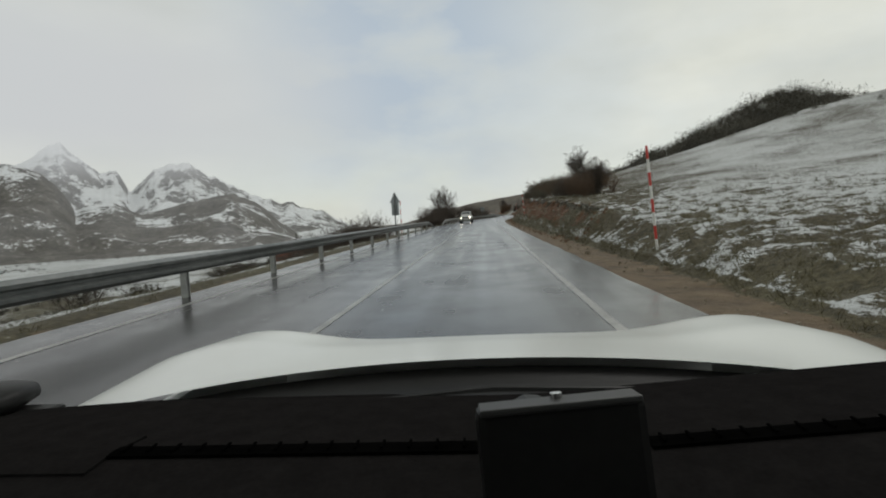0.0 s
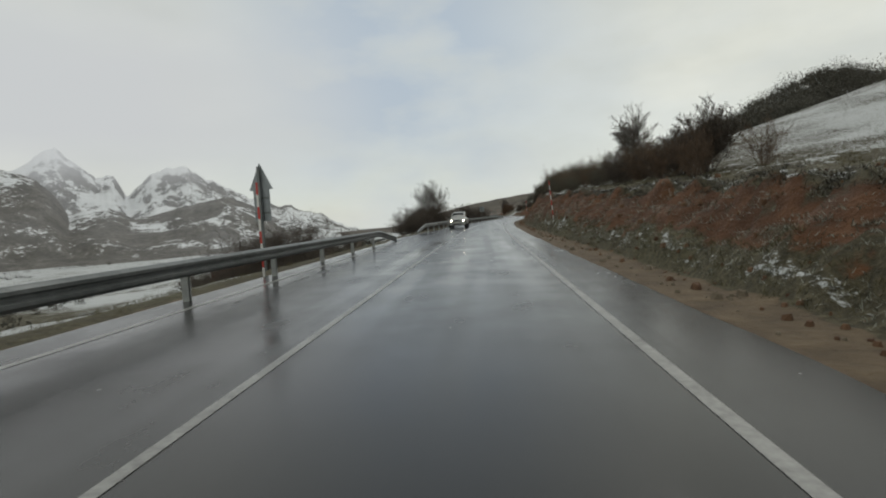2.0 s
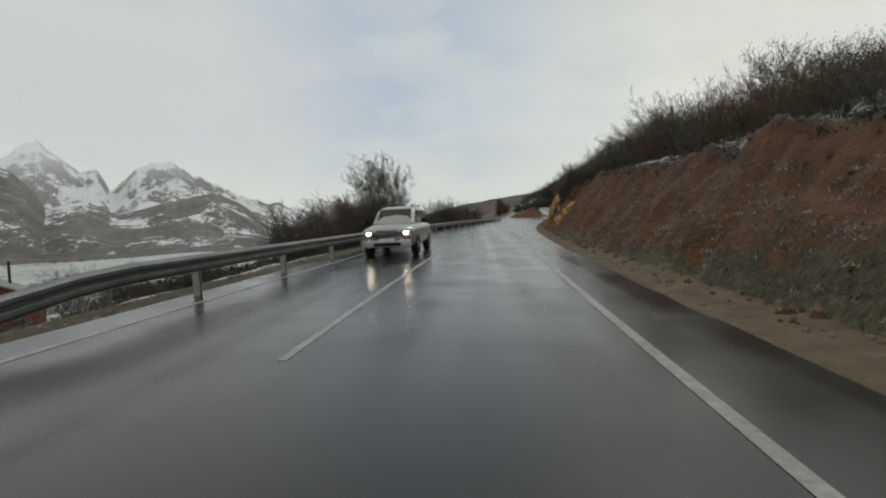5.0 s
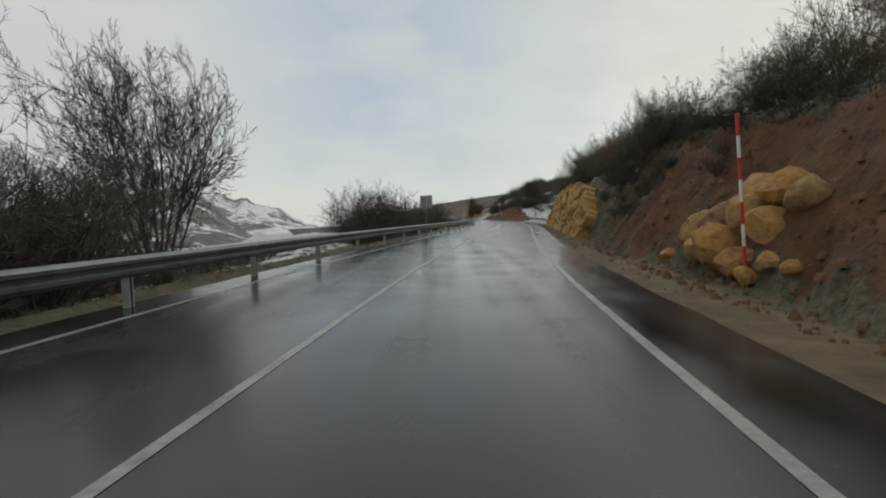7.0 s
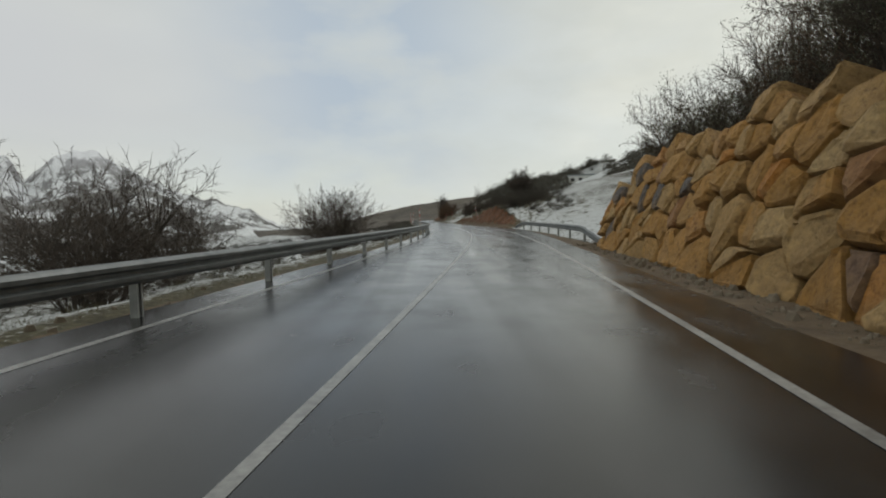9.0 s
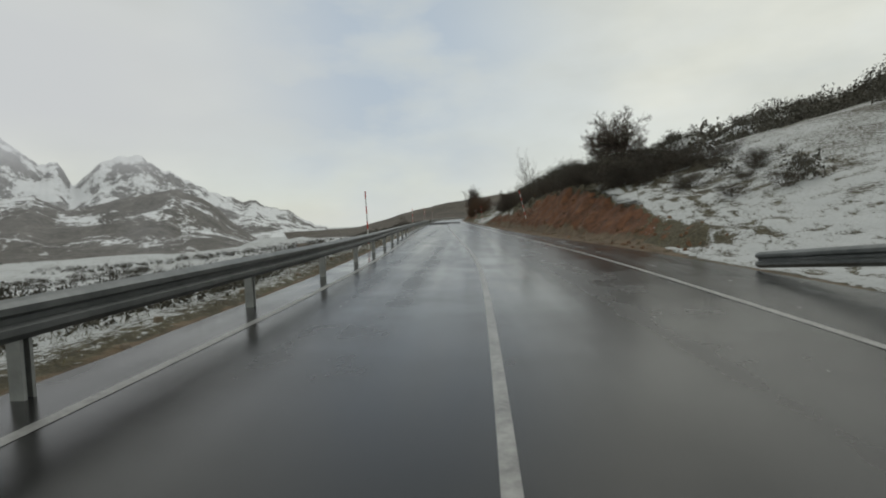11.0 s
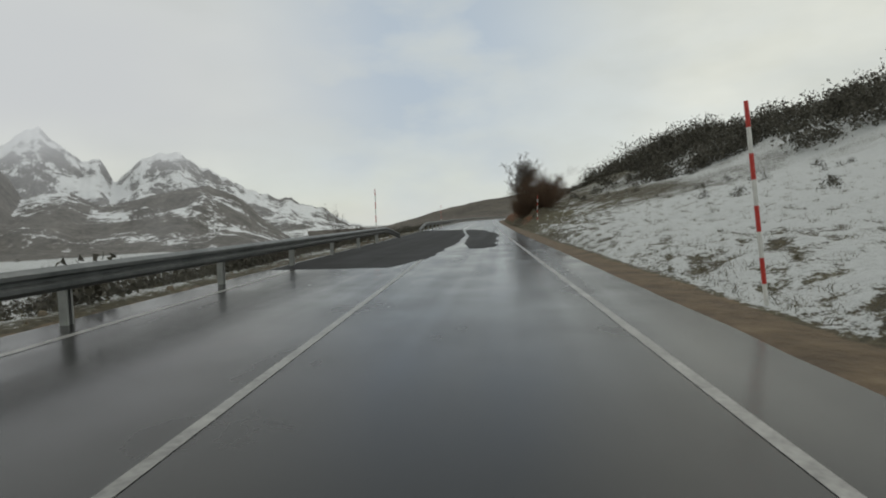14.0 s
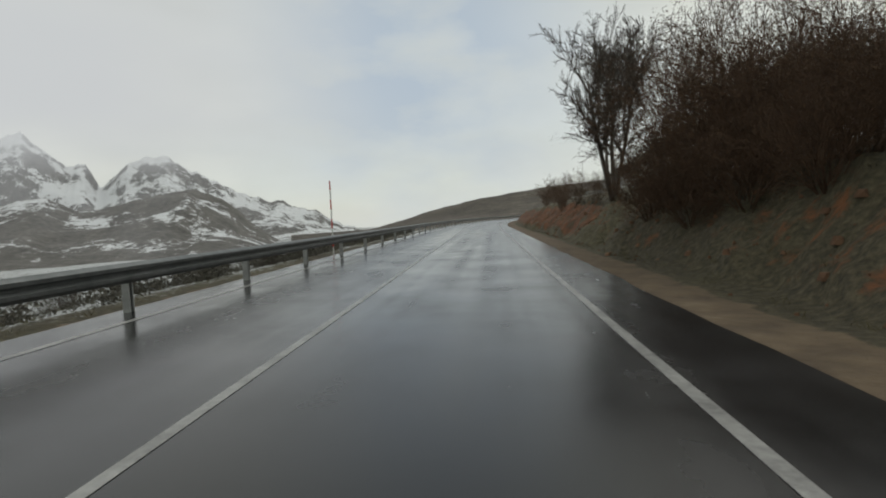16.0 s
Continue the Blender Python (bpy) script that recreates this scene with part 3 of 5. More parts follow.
    snow = snow - np.interp(s2, [185, 200, 215, 225], [0.40, 0.33, 0.30, 0.22]) * bank * (1 - 0.8 * low) - 0.35 * np.maximum(verge, np.clip((foot + 0.25 - q2) / 0.3, 0, 1) * (h > 0.5)) * (q2 > 0) - 0.12 * verge * (q2 < 0)
    snow = snow + 0.05 * wild * (u > 0.35) * (q2 > 0)
    brown = np.interp(s2, [60, 85, 160, 180], [0.75, 1, 1, 0])
    snow = snow + np.clip((-q2 - 40) / 60, 0, 1) * 0.13 * hash_noise(xx + 0 * s2, s2, 0.02, 51)
    for name, a in (("earth", earth), ("verge", verge), ("snow", snow), ("brown", brown)):
        at = me.attributes.new(name, "FLOAT", "POINT")
        at.data.foreach_set("value", a.reshape(-1).astype(np.float32))
    ob = new("ground", me)
    return tagged(ob, "winter hillside of brown grass, red earth and patchy snow", "ground", kind="structure")


build_ground()


def strip(name, s0, s1, q0, q1, z, mat, step=1.0, thick=0.0, ragged=0.0):
    """A band of the carriageway between two offsets, with a real edge."""
    n = max(2, int((s1 - s0) / step) + 1)
    v, f = [], []
    for i, s in enumerate(np.linspace(s0, s1, n)):
        a = q0(s) if callable(q0) else q0
        b = q1(s) if callable(q1) else q1
        a += ragged * float(hash_noise(s, 3.0, 1.9, 4))
        b += ragged * float(hash_noise(s, 8.0, 1.9, 5))
        row = [rp(s, a, z), rp(s, b, z)]
        if thick:
            row += [rp(s, b + 0.04, z - thick), rp(s, a - 0.04, z - thick)]
        v += [tuple(p) for p in row]
    k = 4 if thick else 2
    for i in range(n - 1):
        for j in range(k if thick else 1):
            f.append((i * k + j, i * k + (j + 1) % k, (i + 1) * k + (j + 1) % k, (i + 1) * k + j))
    if thick:
        f += [(3, 2, 1, 0), tuple((n - 1) * k + j for j in range(4))]
    f = [tuple(reversed(x)) for x in f]
    return part(name, (v, f), mat)


def left_edge(s):
    return -3.75 - 0.4 * math.exp(-((s - 59.5) / 4.2) ** 4)


def right_edge(s):
    return 4.3 + float(np.interp(s, [150, 178, 190, 205], [0, 1.0, 0.7, 0]))


road = strip("road", -38, S_END - 2, left_edge, right_edge, 0.0, M_ROAD, 1.0, 0.12, 0.05)
tagged(road, "wet grey asphalt road with a dull sheen", "road", kind="structure")
edge_r = strip("edge_line", -38, S_END - 3, 3.21, 3.32, 0.004, M_PAINT)
tagged(edge_r, "worn white edge line on wet asphalt", "road marking", kind="structure")
edge_l = strip("edge_line", -38, 54, -3.0, -2.88, 0.004, M_PAINT)
tagged(edge_l, "worn white edge line on wet asphalt", "road marking", kind="structure")
edge_l2 = strip("edge_line", 66, 257, -3.0, -2.88, 0.004, M_PAINT)
tagged(edge_l2, "worn white edge line on wet asphalt", "road marking", kind="structure")
edge_l3 = strip("edge_line", 296, S_END - 3, -3.0, -2.88, 0.004, M_PAINT)
tagged(edge_l3, "worn white edge line on wet asphalt", "road marking", kind="structure")
mid_a = strip("centre_line", -38, 47, -0.05, 0.05, 0.004, M_PAINT)
tagged(mid_a, "worn white solid centre line on wet asphalt", "road marking", kind="structure")
for k in range(4):
    d = strip("centre_dash", 48.6 + 4.2 * k, 50.9 + 4.2 * k, -0.05, 0.05, 0.004, M_PAINT)
    tagged(d, "worn white dash of the centre line", "road marking", "centre line dashes", "structure")
mid_b = strip("centre_line", 66, 262, -0.05, 0.05, 0.004, M_PAINT)
tagged(mid_b, "worn white solid centre line on wet asphalt", "road marking", kind="structure")
mid_c = strip("centre_line", 295.5, S_END - 3, -0.05, 0.05, 0.004, M_PAINT)
tagged(mid_c, "worn white solid centre line on wet asphalt", "road marking", kind="structure")


def patch_right(s):
    return float(np.interp(s, [264.5, 267, 272, 276.5, 280.7, 285, 288.7, 290, 291.8, 292.9], [2.0, 2.4, 2.6, 2.75, 2.85, 2.4, 2.15, 1.95, 1.25, 0.5])) + 0.13 * float(hash_noise(s, 1.0, 0.8, 2)) + 0.10 * float(hash_noise(s, 1.0, 2.4, 7))


def patch_gap(s):
    return float(np.interp(s, [264.5, 268, 272, 277, 285, 293], [1.3, 1.02, 0.96, 1.02, 0.6, 0.2])) + 0.07 * float(hash_noise(s, 2.0, 0.7, 3))


def patch_left_inner(s):
    return float(np.interp(s, [257.5, 260, 268, 277, 285, 293], [-0.6, 0.1, 0.56, 0.78, 0.38, 0.0])) + 0.08 * float(hash_noise(s, 5.0, 0.9, 6))


patch = strip("asphalt_patch", 257.5, 293.0, lambda s: left_edge(s) + 0.1, patch_left_inner, 0.006, M_PATCH, 0.4, 0.02, 0.06)
tagged(patch, "dull dark asphalt repair patch with ragged edge", "road patch", kind="structure")
patch = strip("asphalt_patch", 264.5, 292.9, patch_gap, patch_right, 0.006, M_PATCH, 0.2, 0.02, 0.06)
tagged(patch, "dull dark asphalt repair patch with ragged edge", "road patch", kind="structure")


# ---------------------------------------------------------------- guardrails
BEAM = [(0.0, 0.0), (0.035, 0.02), (0.075, 0.055), (0.075, 0.105), (0.02, 0.135), (0.02, 0.175), (0.075, 0.205), (0.075, 0.255), (0.035, 0.29), (0.0, 0.31), (-0.012, 0.30), (0.022, 0.28), (0.06, 0.25), (0.06, 0.21), (0.005, 0.18), (0.005, 0.13), (0.06, 0.10), (0.06, 0.06), (0.02, 0.03), (-0.012, 0.01)]


def guardrail(s0, s1, q, side, down0=False, down1=False, offset=0.0):
    """W-beam rail in 4 m lengths on a steel post; side +1 faces the road from its left."""
    label = "galvanised steel guardrail on posts beside the road"
    g = thing("guardrail", Matrix(), label, "guardrail")
    top = 0.45

    def lift(s):
        z = top
        if down0:
            z = min(z, top * max((s - s0 - 0.2) / 4.2, -0.35))
        if down1:
            z = min(z, top * max((s1 - s - 0.2) / 4.2, -0.35))
        return z

    a = s0
    while a < s1 - 0.5:
        b = min(a + 4.0, s1)
        st = np.linspace(a, b + 0.02, 5)
        part("beam", sweep(BEAM, st, lambda s, u, w: rp(s, q + side * (0.02 + u), lift(s) + w)), M_GALV, g, smooth=False)
        a = b
    s = s0 + 4.0 + offset if down0 else s0 + offset
    while s < (s1 - 3.5 if down1 else s1):
        bm = bmesh.new()
        h = lift(s) + 0.27
        # open C section
        add_box(bm, -0.055, 0, h / 2 - 0.2, 0.006, 0.10, h + 0.4)
        add_box(bm, 0.0, 0.05, h / 2 - 0.2, 0.11, 0.006, h + 0.4)
        add_box(bm, 0.0, -0.05, h / 2 - 0.2, 0.11, 0.006, h + 0.4)
        add_box(bm, 0.055, 0.04, h / 2 - 0.2, 0.006, 0.03, h + 0.4)
        add_box(bm, 0.055, -0.04, h / 2 - 0.2, 0.006, 0.03, h + 0.4)
        part("post", bm, M_POST, g, m=rpose(s, q - side * 0.05))
        s += 4.0
    return g


guardrail(-33, 54.8, -3.45, 1, down1=True, offset=2.1)
guardrail(63.8, 277.6, -3.45, 1, down0=True, down1=True, offset=2.9)
guardrail(288.0, S_END - 4, -3.45, 1, down0=True)
guardrail(149.5, 182, 5.35, -1, down0=True, down1=True)


# ---------------------------------------------------------------- poles and signs
def snow_pole(s, q, height, lean=0.0, turn=0.0):
    p = thing("snow_pole", rpose(s, q, gz(s, q) - 0.05) @ pose(0, 0, 0, lean * 0.4, lean, turn), "red and white banded snow pole at the roadside", "snow pole", "snow poles")
    n = 8
    for k in range(n):
        part("band", tube([(0, 0, height * k / n), (0, 0, height * (k + 1) / n)], 0.028, 8), (M_RED if (n - k) % 2 else M_WHITE), p, "red band" if (n - k) % 2 else "white band")
    return p


for s, q, h, lean in [(12.2, 5.8, 2.4, -4), (58.2, 6.2, 2.5, -4), (100.6, 6.0, 2.9, -3), (148.0, 6.2, 2.6, 0), (213.8, 6.05, 2.35, -12), (251.5, 5.4, 2.7, -5), (294.2, 6.9, 2.6, 1)]:
    snow_pole(s, q, h, lean)
for s, q, h, lean in [(37.7, -4.05, 2.6, 0), (194.0, -4.1, 2.6, -1.5), (231.6, -4.1, 2.5, 0), (274.2, -4.2, 3.0, 0), (317.0, -4.1, 3.0, 0)]:
    snow_pole(s, q, h, lean)


def warning_sign():
    s = thing("road_sign", rpose(39.6, -4.75, -0.1, -20), "grey back of an arrow-shaped road sign on a steel post", "road sign")
    bm = bmesh.new()
    pts = [(-0.31, 0.0), (0.31, 0.0), (0.31, 0.95), (0.46, 0.95), (0.0, 1.75), (-0.46, 0.95), (-0.31, 0.95)]
    fr = [bm.verts.new((x, 0.012, z)) for x, z in pts]
    bk = [bm.verts.new((x, -0.012, z)) for x, z in pts]
    bm.faces.new(fr[::-1])
    bm.faces.new(bk)
    for i in range(len(pts)):
        bm.faces.new((fr[i], fr[(i + 1) % 7], bk[(i + 1) % 7], bk[i]))
    part("panel", bm, M_SIGN, s, m=pose(0, 0, 1.55))
    for z in (0.25, 0.7):
        part("bracket", box(0, -0.03, z, 0.56, 0.03, 0.05, 0.006), M_GALV, s, m=pose(0, 0, 1.55))
    part("post", box(0, -0.07, 1.5, 0.09, 0.05, 3.4, 0.008), M_GALV, s)


warning_sign()


def panel_sign():
    s = thing("road_sign", rpose(131.5, -4.7, -0.2), "plain grey back of a rectangular road sign", "road sign")
    part("panel", box(-0.24, 0, 2.55, 0.46, 0.03, 1.0, 0.01), M_SIGN, s)
    part("panel", box(0.24, 0, 2.57, 0.46, 0.03, 1.0, 0.01), M_SIGN, s)
    part("post", box(-0.05, -0.05, 1.5, 0.08, 0.05, 3.1, 0.008), M_GALV, s)


panel_sign()


# ---------------------------------------------------------------- stone wall and boulders
def clip_cell(poly, mx, my, nx, ny):
    out = []
    for i, (x0, y0) in enumerate(poly):
        x1, y1 = poly[(i + 1) % len(poly)]
        d0, d1 = (x0 - mx) * nx + (y0 - my) * ny, (x1 - mx) * nx + (y1 - my) * ny
        if d0 <= 0:
            out.append((x0, y0))
        if (d0 < 0) != (d1 < 0) and abs(d0 - d1) > 1e-9:
            t = d0 / (d0 - d1)
            out.append((x0 + t * (x1 - x0), y0 + t * (y1 - y0)))
    return out


def wall_top(s):
    return float(np.interp(s, [116.6, 118.2, 120, 123, 128, 138, 147, 151], [0.9, 1.25, 1.7, 2.3, 2.95, 3.2, 2.9, 1.7]))


def stone_wall():
    rng = random.Random(7)
    w = thing("stone_wall", Matrix(), "retaining wall of large rough ochre boulders below a brushy bank", "retaining wall")
    seeds = []
    b = 0.25
    row = 0
    while b < 5.6:
        a = 113.5 + rng.random() * 0.8
        while a < 151:
            seeds.append((a + rng.uniform(-0.3, 0.3), b + rng.uniform(-0.27, 0.27) + 0.1 * math.sin(a * 0.9 + row)))
            a += rng.choice((0.6, 0.9, 1.1, 1.35, 1.5)) * (1.05 if b < 1.6 else 0.85) * float(np.interp(a, [115, 125], [0.50, 1]))
        b += 0.72 if b < 1.5 else 0.60
        row += 1
    for k in range(420):
        a, b = (rng.uniform(115, 122.5), rng.uniform(0.2, 2.2)) if k < 260 else (rng.uniform(122, 151), rng.uniform(0.3, 3.4))
        if all(math.hypot(a - x, b - y) > 0.37 for x, y in seeds):
            seeds.append((a, b))
    for ca, cb in seeds:
        if cb > wall_top(ca) + 0.1 or ca < 117.0 or ca > 150.6:
            continue
        poly = [(ca - 1.5, cb - 1.5), (ca + 1.5, cb - 1.5), (ca + 1.5, cb + 1.5), (ca - 1.5, cb + 1.5)]
        for oa, ob in seeds:
            if (oa, ob) != (ca, cb) and abs(oa - ca) < 3 and abs(ob - cb) < 3:
                poly = clip_cell(poly, (oa + ca) / 2, (ob + cb) / 2, oa - ca, ob - cb)
        poly = [(x, max(y, -0.15)) for x, y in poly]
        if len(poly) < 3:
            continue
        # cut the corners off, so that the outline is rounded and worn
        ring = []
        for i in range(len(poly)):
            (x0, y0), (x1, y1) = poly[i], poly[(i + 1) % len(poly)]
            for t in (0.16, 0.84):
                ring.append((x0 + (x1 - x0) * t, y0 + (y1 - y0) * t))
        n = len(ring)
        mx, my = sum(p[0] for p in ring) / n, sum(p[1] for p in ring) / n
        proud, tilt, tip = rng.uniform(0.10, 0.26), rng.uniform(-0.3, 0.3), rng.uniform(-0.35, 0.12)
        ox, oy = rng.uniform(-0.12, 0.12), rng.uniform(-0.1, 0.12)
        org = rp(mx, 5.3 + my * 0.36, my)
        verts = []
        for scale, depth, rag in ((0.93, -0.55, 0.0), (0.935, 0.0, 0.03), (0.89, proud * 0.72, 0.04), (0.70, proud * 0.98, 0.04)):
            for x, y in ring:
                px_, py_ = mx + (x - mx) * scale, my + (y - my) * scale
                if scale < 0.9:
                    px_, py_ = px_ + ox * (1 - scale), py_ + oy * (1 - scale)
                d = depth + (tilt * (px_ - mx) + tip * (py_ - my)) * (depth > 0) * 0.6 + rng.uniform(-rag, rag)
                p = rp(px_ + rng.uniform(-rag, rag) * 0.5, 5.3 + py_ * 0.36 - d * 0.94, py_ + d * 0.34 + rng.uniform(-rag, rag) * 0.5)
                verts.append(tuple(p - org))
        faces = [(k * n + i, k * n + (i + 1) % n, (k + 1) * n + (i + 1) % n, (k + 1) * n + i) for k in range(3) for i in range(n)]
        faces += [tuple(3 * n + i for i in range(n)), tuple(reversed(range(n)))]
        part("stone", (verts, faces), M_STONE, w, m=Matrix.Translation(org))
    return w


stone_wall()


def rock_mesh(name, rng, sx, sy, sz, mat, sub=2):
    bm = bmesh.new()
    bmesh.ops.create_icosphere(bm, subdivisions=sub, radius=1.0)
    cuts = [(Vector((rng.uniform(-1, 1), rng.uniform(-1, 1), rng.uniform(-0.7, 1))).normalized(), rng.uniform(0.55, 0.85)) for _ in range(7)]
    for v in bm.verts:
        for n, d in cuts:
            k = v.co.dot(n) - d
            if k > 0:
                v.co -= n * k * 0.9
        v.co += Vector((rng.uniform(-1, 1), rng.uniform(-1, 1), rng.uniform(-1, 1))) * 0.05
        v.co = Vector((v.co.x * sx, v.co.y * sy, v.co.z * sz))
    me = bpy.data.meshes.new(name)
    bm.to_mesh(me)
    bm.free()
    me.materials.append(mat)
    return me


def boulders():
    rng = random.Random(3)
    spots = [(103.0, 6.25, 0.30, 0.50), (102.1, 6.20, 0.48, 0.62), (101.1, 6.05, 0.30, 0.34), (102.9, 6.65, 0.95, 0.62), (101.9, 6.60, 1.10, 0.56), (101.0, 6.55, 0.95, 0.50), (101.3, 6.95, 1.58, 0.50), (102.3, 7.05, 1.62, 0.42), (100.4, 6.85, 1.45, 0.40), (103.8, 6.45, 0.65, 0.46), (100.2, 6.15, 0.40, 0.24), (99.6, 6.2, 0.35, 0.20), (104.5, 6.0, 0.10, 0.30), (100.6, 5.95, 0.15, 0.22), (97.9, 7.4, 1.5, 0.22), (96.8, 6.6, 0.8, 0.16)]
    for s, q, z, r in spots:
        me = rock_mesh("boulder", rng, r * rng.uniform(0.9, 1.2), r * rng.uniform(0.9, 1.3), r * rng.uniform(0.72, 0.95), M_STONE)
        ob = part("boulder", me, M_STONE, m=rpose(s, q, max(z, gz(s, q) - 0.1), rng.uniform(0, 90)) @ pose(0, 0, 0, rng.uniform(-25, 25), rng.uniform(-25, 25)))
        tagged(ob, "rough ochre boulder lying in the brown bank", "boulder", "boulders on the bank")


boulders()


def scatter_stuff(name, label, category, mat, places, make):
    """Many small pieces in one mesh: make(v, f, p, rng, i) adds one piece at p."""
    rng = random.Random(len(name) * 13 + len(places))
    v, f = [], []
    for i, p in enumerate(places):
        make(v, f, p, rng, i)
    return tagged(part(name, (v, f), mat), label, category, kind="stuff")


def pebble(v, f, p, rng, i):
    r = rng.choice((0.02, 0.025, 0.03, 0.04, 0.05, 0.09)) * rng.uniform(0.7, 1.2)
    b = len(v)
    for k in range(5):
        t = k * 1.257 + rng.uniform(-0.3, 0.3)
        v.append((p[0] + r * math.cos(t), p[1] + r * math.sin(t), p[2] - 0.02))
    for k in range(4):
        t = k * 1.57 + rng.uniform(-0.3, 0.3)
        v.append((p[0] + 0.6 * r * math.cos(t), p[1] + 0.6 * r * math.sin(t), p[2] + r * rng.uniform(0.6, 1.0)))
    f += [(b, b + 1, b + 6, b + 5), (b + 1, b + 2, b + 7, b + 6), (b + 2, b + 3, b + 7), (b + 3, b + 4, b + 8, b + 7), (b + 4, b, b + 5, b + 8), (b + 5, b + 6, b + 7, b + 8)]


def spots_on_ground(n, s0, s1, q0, q1, seed, power=1.0):
    rng = np.random.RandomState(seed)
    s, q = rng.uniform(s0, s1, n), q0 + (q1 - q0) * rng.uniform(0, 1, n) ** power
    x, y = road_xy(s, q)
    return np.stack([x, y, ground_z(s, q)], -1).tolist()


M_CLOD = simple("earth_clods", (0.07, 0.035, 0.02), (0.22, 0.13, 0.075), 0.95, 0, 3, 0.2)
scatter_stuff("loose_stones", "small stones and clods of red earth on the bank", "stones", M_CLOD, spots_on_ground(900, 20, 83, 4.9, 8.2, 1, 1.4) + spots_on_ground(1800, 80, 113, 5.0, 8.2, 3, 1.3) + spots_on_ground(500, 186, 245, 5.2, 8, 2, 1.4) + spots_on_ground(250, 300, 330, 5.3, 7.5, 4), pebble)
scatter_stuff("gravel", "pale gravel and stones along the road edge", "gravel", simple("pale_gravel", (0.12, 0.095, 0.065), (0.26, 0.22, 0.17), 0.9, 0, 3, 0.2), spots_on_ground(1100, 112, 152, 4.5, 5.5, 5) + spots_on_ground(700, 60, 285, -4.6, -3.9, 6) + spots_on_ground(400, 0, 112, 4.5, 5.4, 7), pebble)


def tuft(v, f, p, rng, i):
    h = rng.uniform(0.06, 0.17)
    for k in range(14):
        t, r = rng.uniform(0, 6.28), rng.uniform(0.02, 0.20)
        x, y = p[0] + r * math.cos(t), p[1] + r * math.sin(t)
        w = 0.005
        b = len(v)
        g = rng.uniform(0, 6.28)
        v += [(x - w * math.sin(t), y + w * math.cos(t), p[2] - 0.02), (x + w * math.sin(t), y - w * math.cos(t), p[2] - 0.02), (x + h * 0.6 * math.cos(g), y + h * 0.6 * math.sin(g), p[2] + h * rng.uniform(0.3, 1.0))]
        f.append((b, b + 1, b + 2))


M_GRASS = leaf_material("dry_grass_blades", (0.042, 0.038, 0.016), (0.15, 0.13, 0.065))
scatter_stuff("dry_grass", "tufts of dry winter grass on the slopes and verges", "grass", M_GRASS,
              spots_on_ground(4600, -4, 27, 5.4, 22, 11, 1.6) + spots_on_ground(1600, 27, 60, 8.8, 22, 17, 1.4) + spots_on_ground(1200, 107, 119, 5.7, 9.5, 18) + spots_on_ground(2500, 40, 112, 8.6, 13, 12) + spots_on_ground(900, 18, 76, 5.35, 6.1, 15) + spots_on_ground(5000, 184, 345, 5.4, 22, 13, 1.6) + spots_on_ground(6000, -2, 340, -9, -4.2, 14), tuft)


def lip_spots(n, s0, s1, seed):
    rng = np.random.RandomState(seed)
    s = rng.uniform(s0, s1, n)
    h = bank_height(s)
    q = bank_foot(s) + (0.9 + 0.62 * h) * rng.uniform(0.84, 1.12, n)
    x, y = road_xy(s, q)
    return np.stack([x, y, ground_z(s, q) + 0.02], -1).tolist()


def shag(v, f, p, rng, i):
    size = 1.0 if p[3:] == [] else p[3]
    for k in range(18 if size == 1.0 else 22):
        t, g, r, h = rng.uniform(0, 6.28), rng.uniform(0, 6.28), rng.uniform(0.0, 0.26), size * rng.uniform(0.05, 0.18)
        x, y = p[0] + r * math.cos(t), p[1] + r * math.sin(t)
        b = len(v)
        v += [(x - 0.007 * math.sin(g), y + 0.007 * math.cos(g), p[2] - 0.03), (x + 0.007 * math.sin(g), y - 0.007 * math.cos(g), p[2] - 0.03), (x + h * math.cos(g), y + h * math.sin(g), p[2] + h * rng.uniform(-0.5, 0.8))]
        f.append((b, b + 1, b + 2))


scatter_stuff("frosted_grass", "pale frosted grass on the foot of the earth bank", "grass", M_FROST, [list(p) + [0.65] for p in spots_on_ground(2600, 22, 82, 5.5, 7.1, 41, 1.1) + spots_on_ground(800, 212, 250, 5.5, 7.2, 42)], shag)
scatter_stuff("turf_edge", "dark shaggy turf hanging over the edge of the earth bank", "turf", M_LEAF_D, lip_spots(2600, 24, 114, 21) + lip_spots(1500, 194, 244, 22) + lip_spots(400, 299, 330, 23), shag)


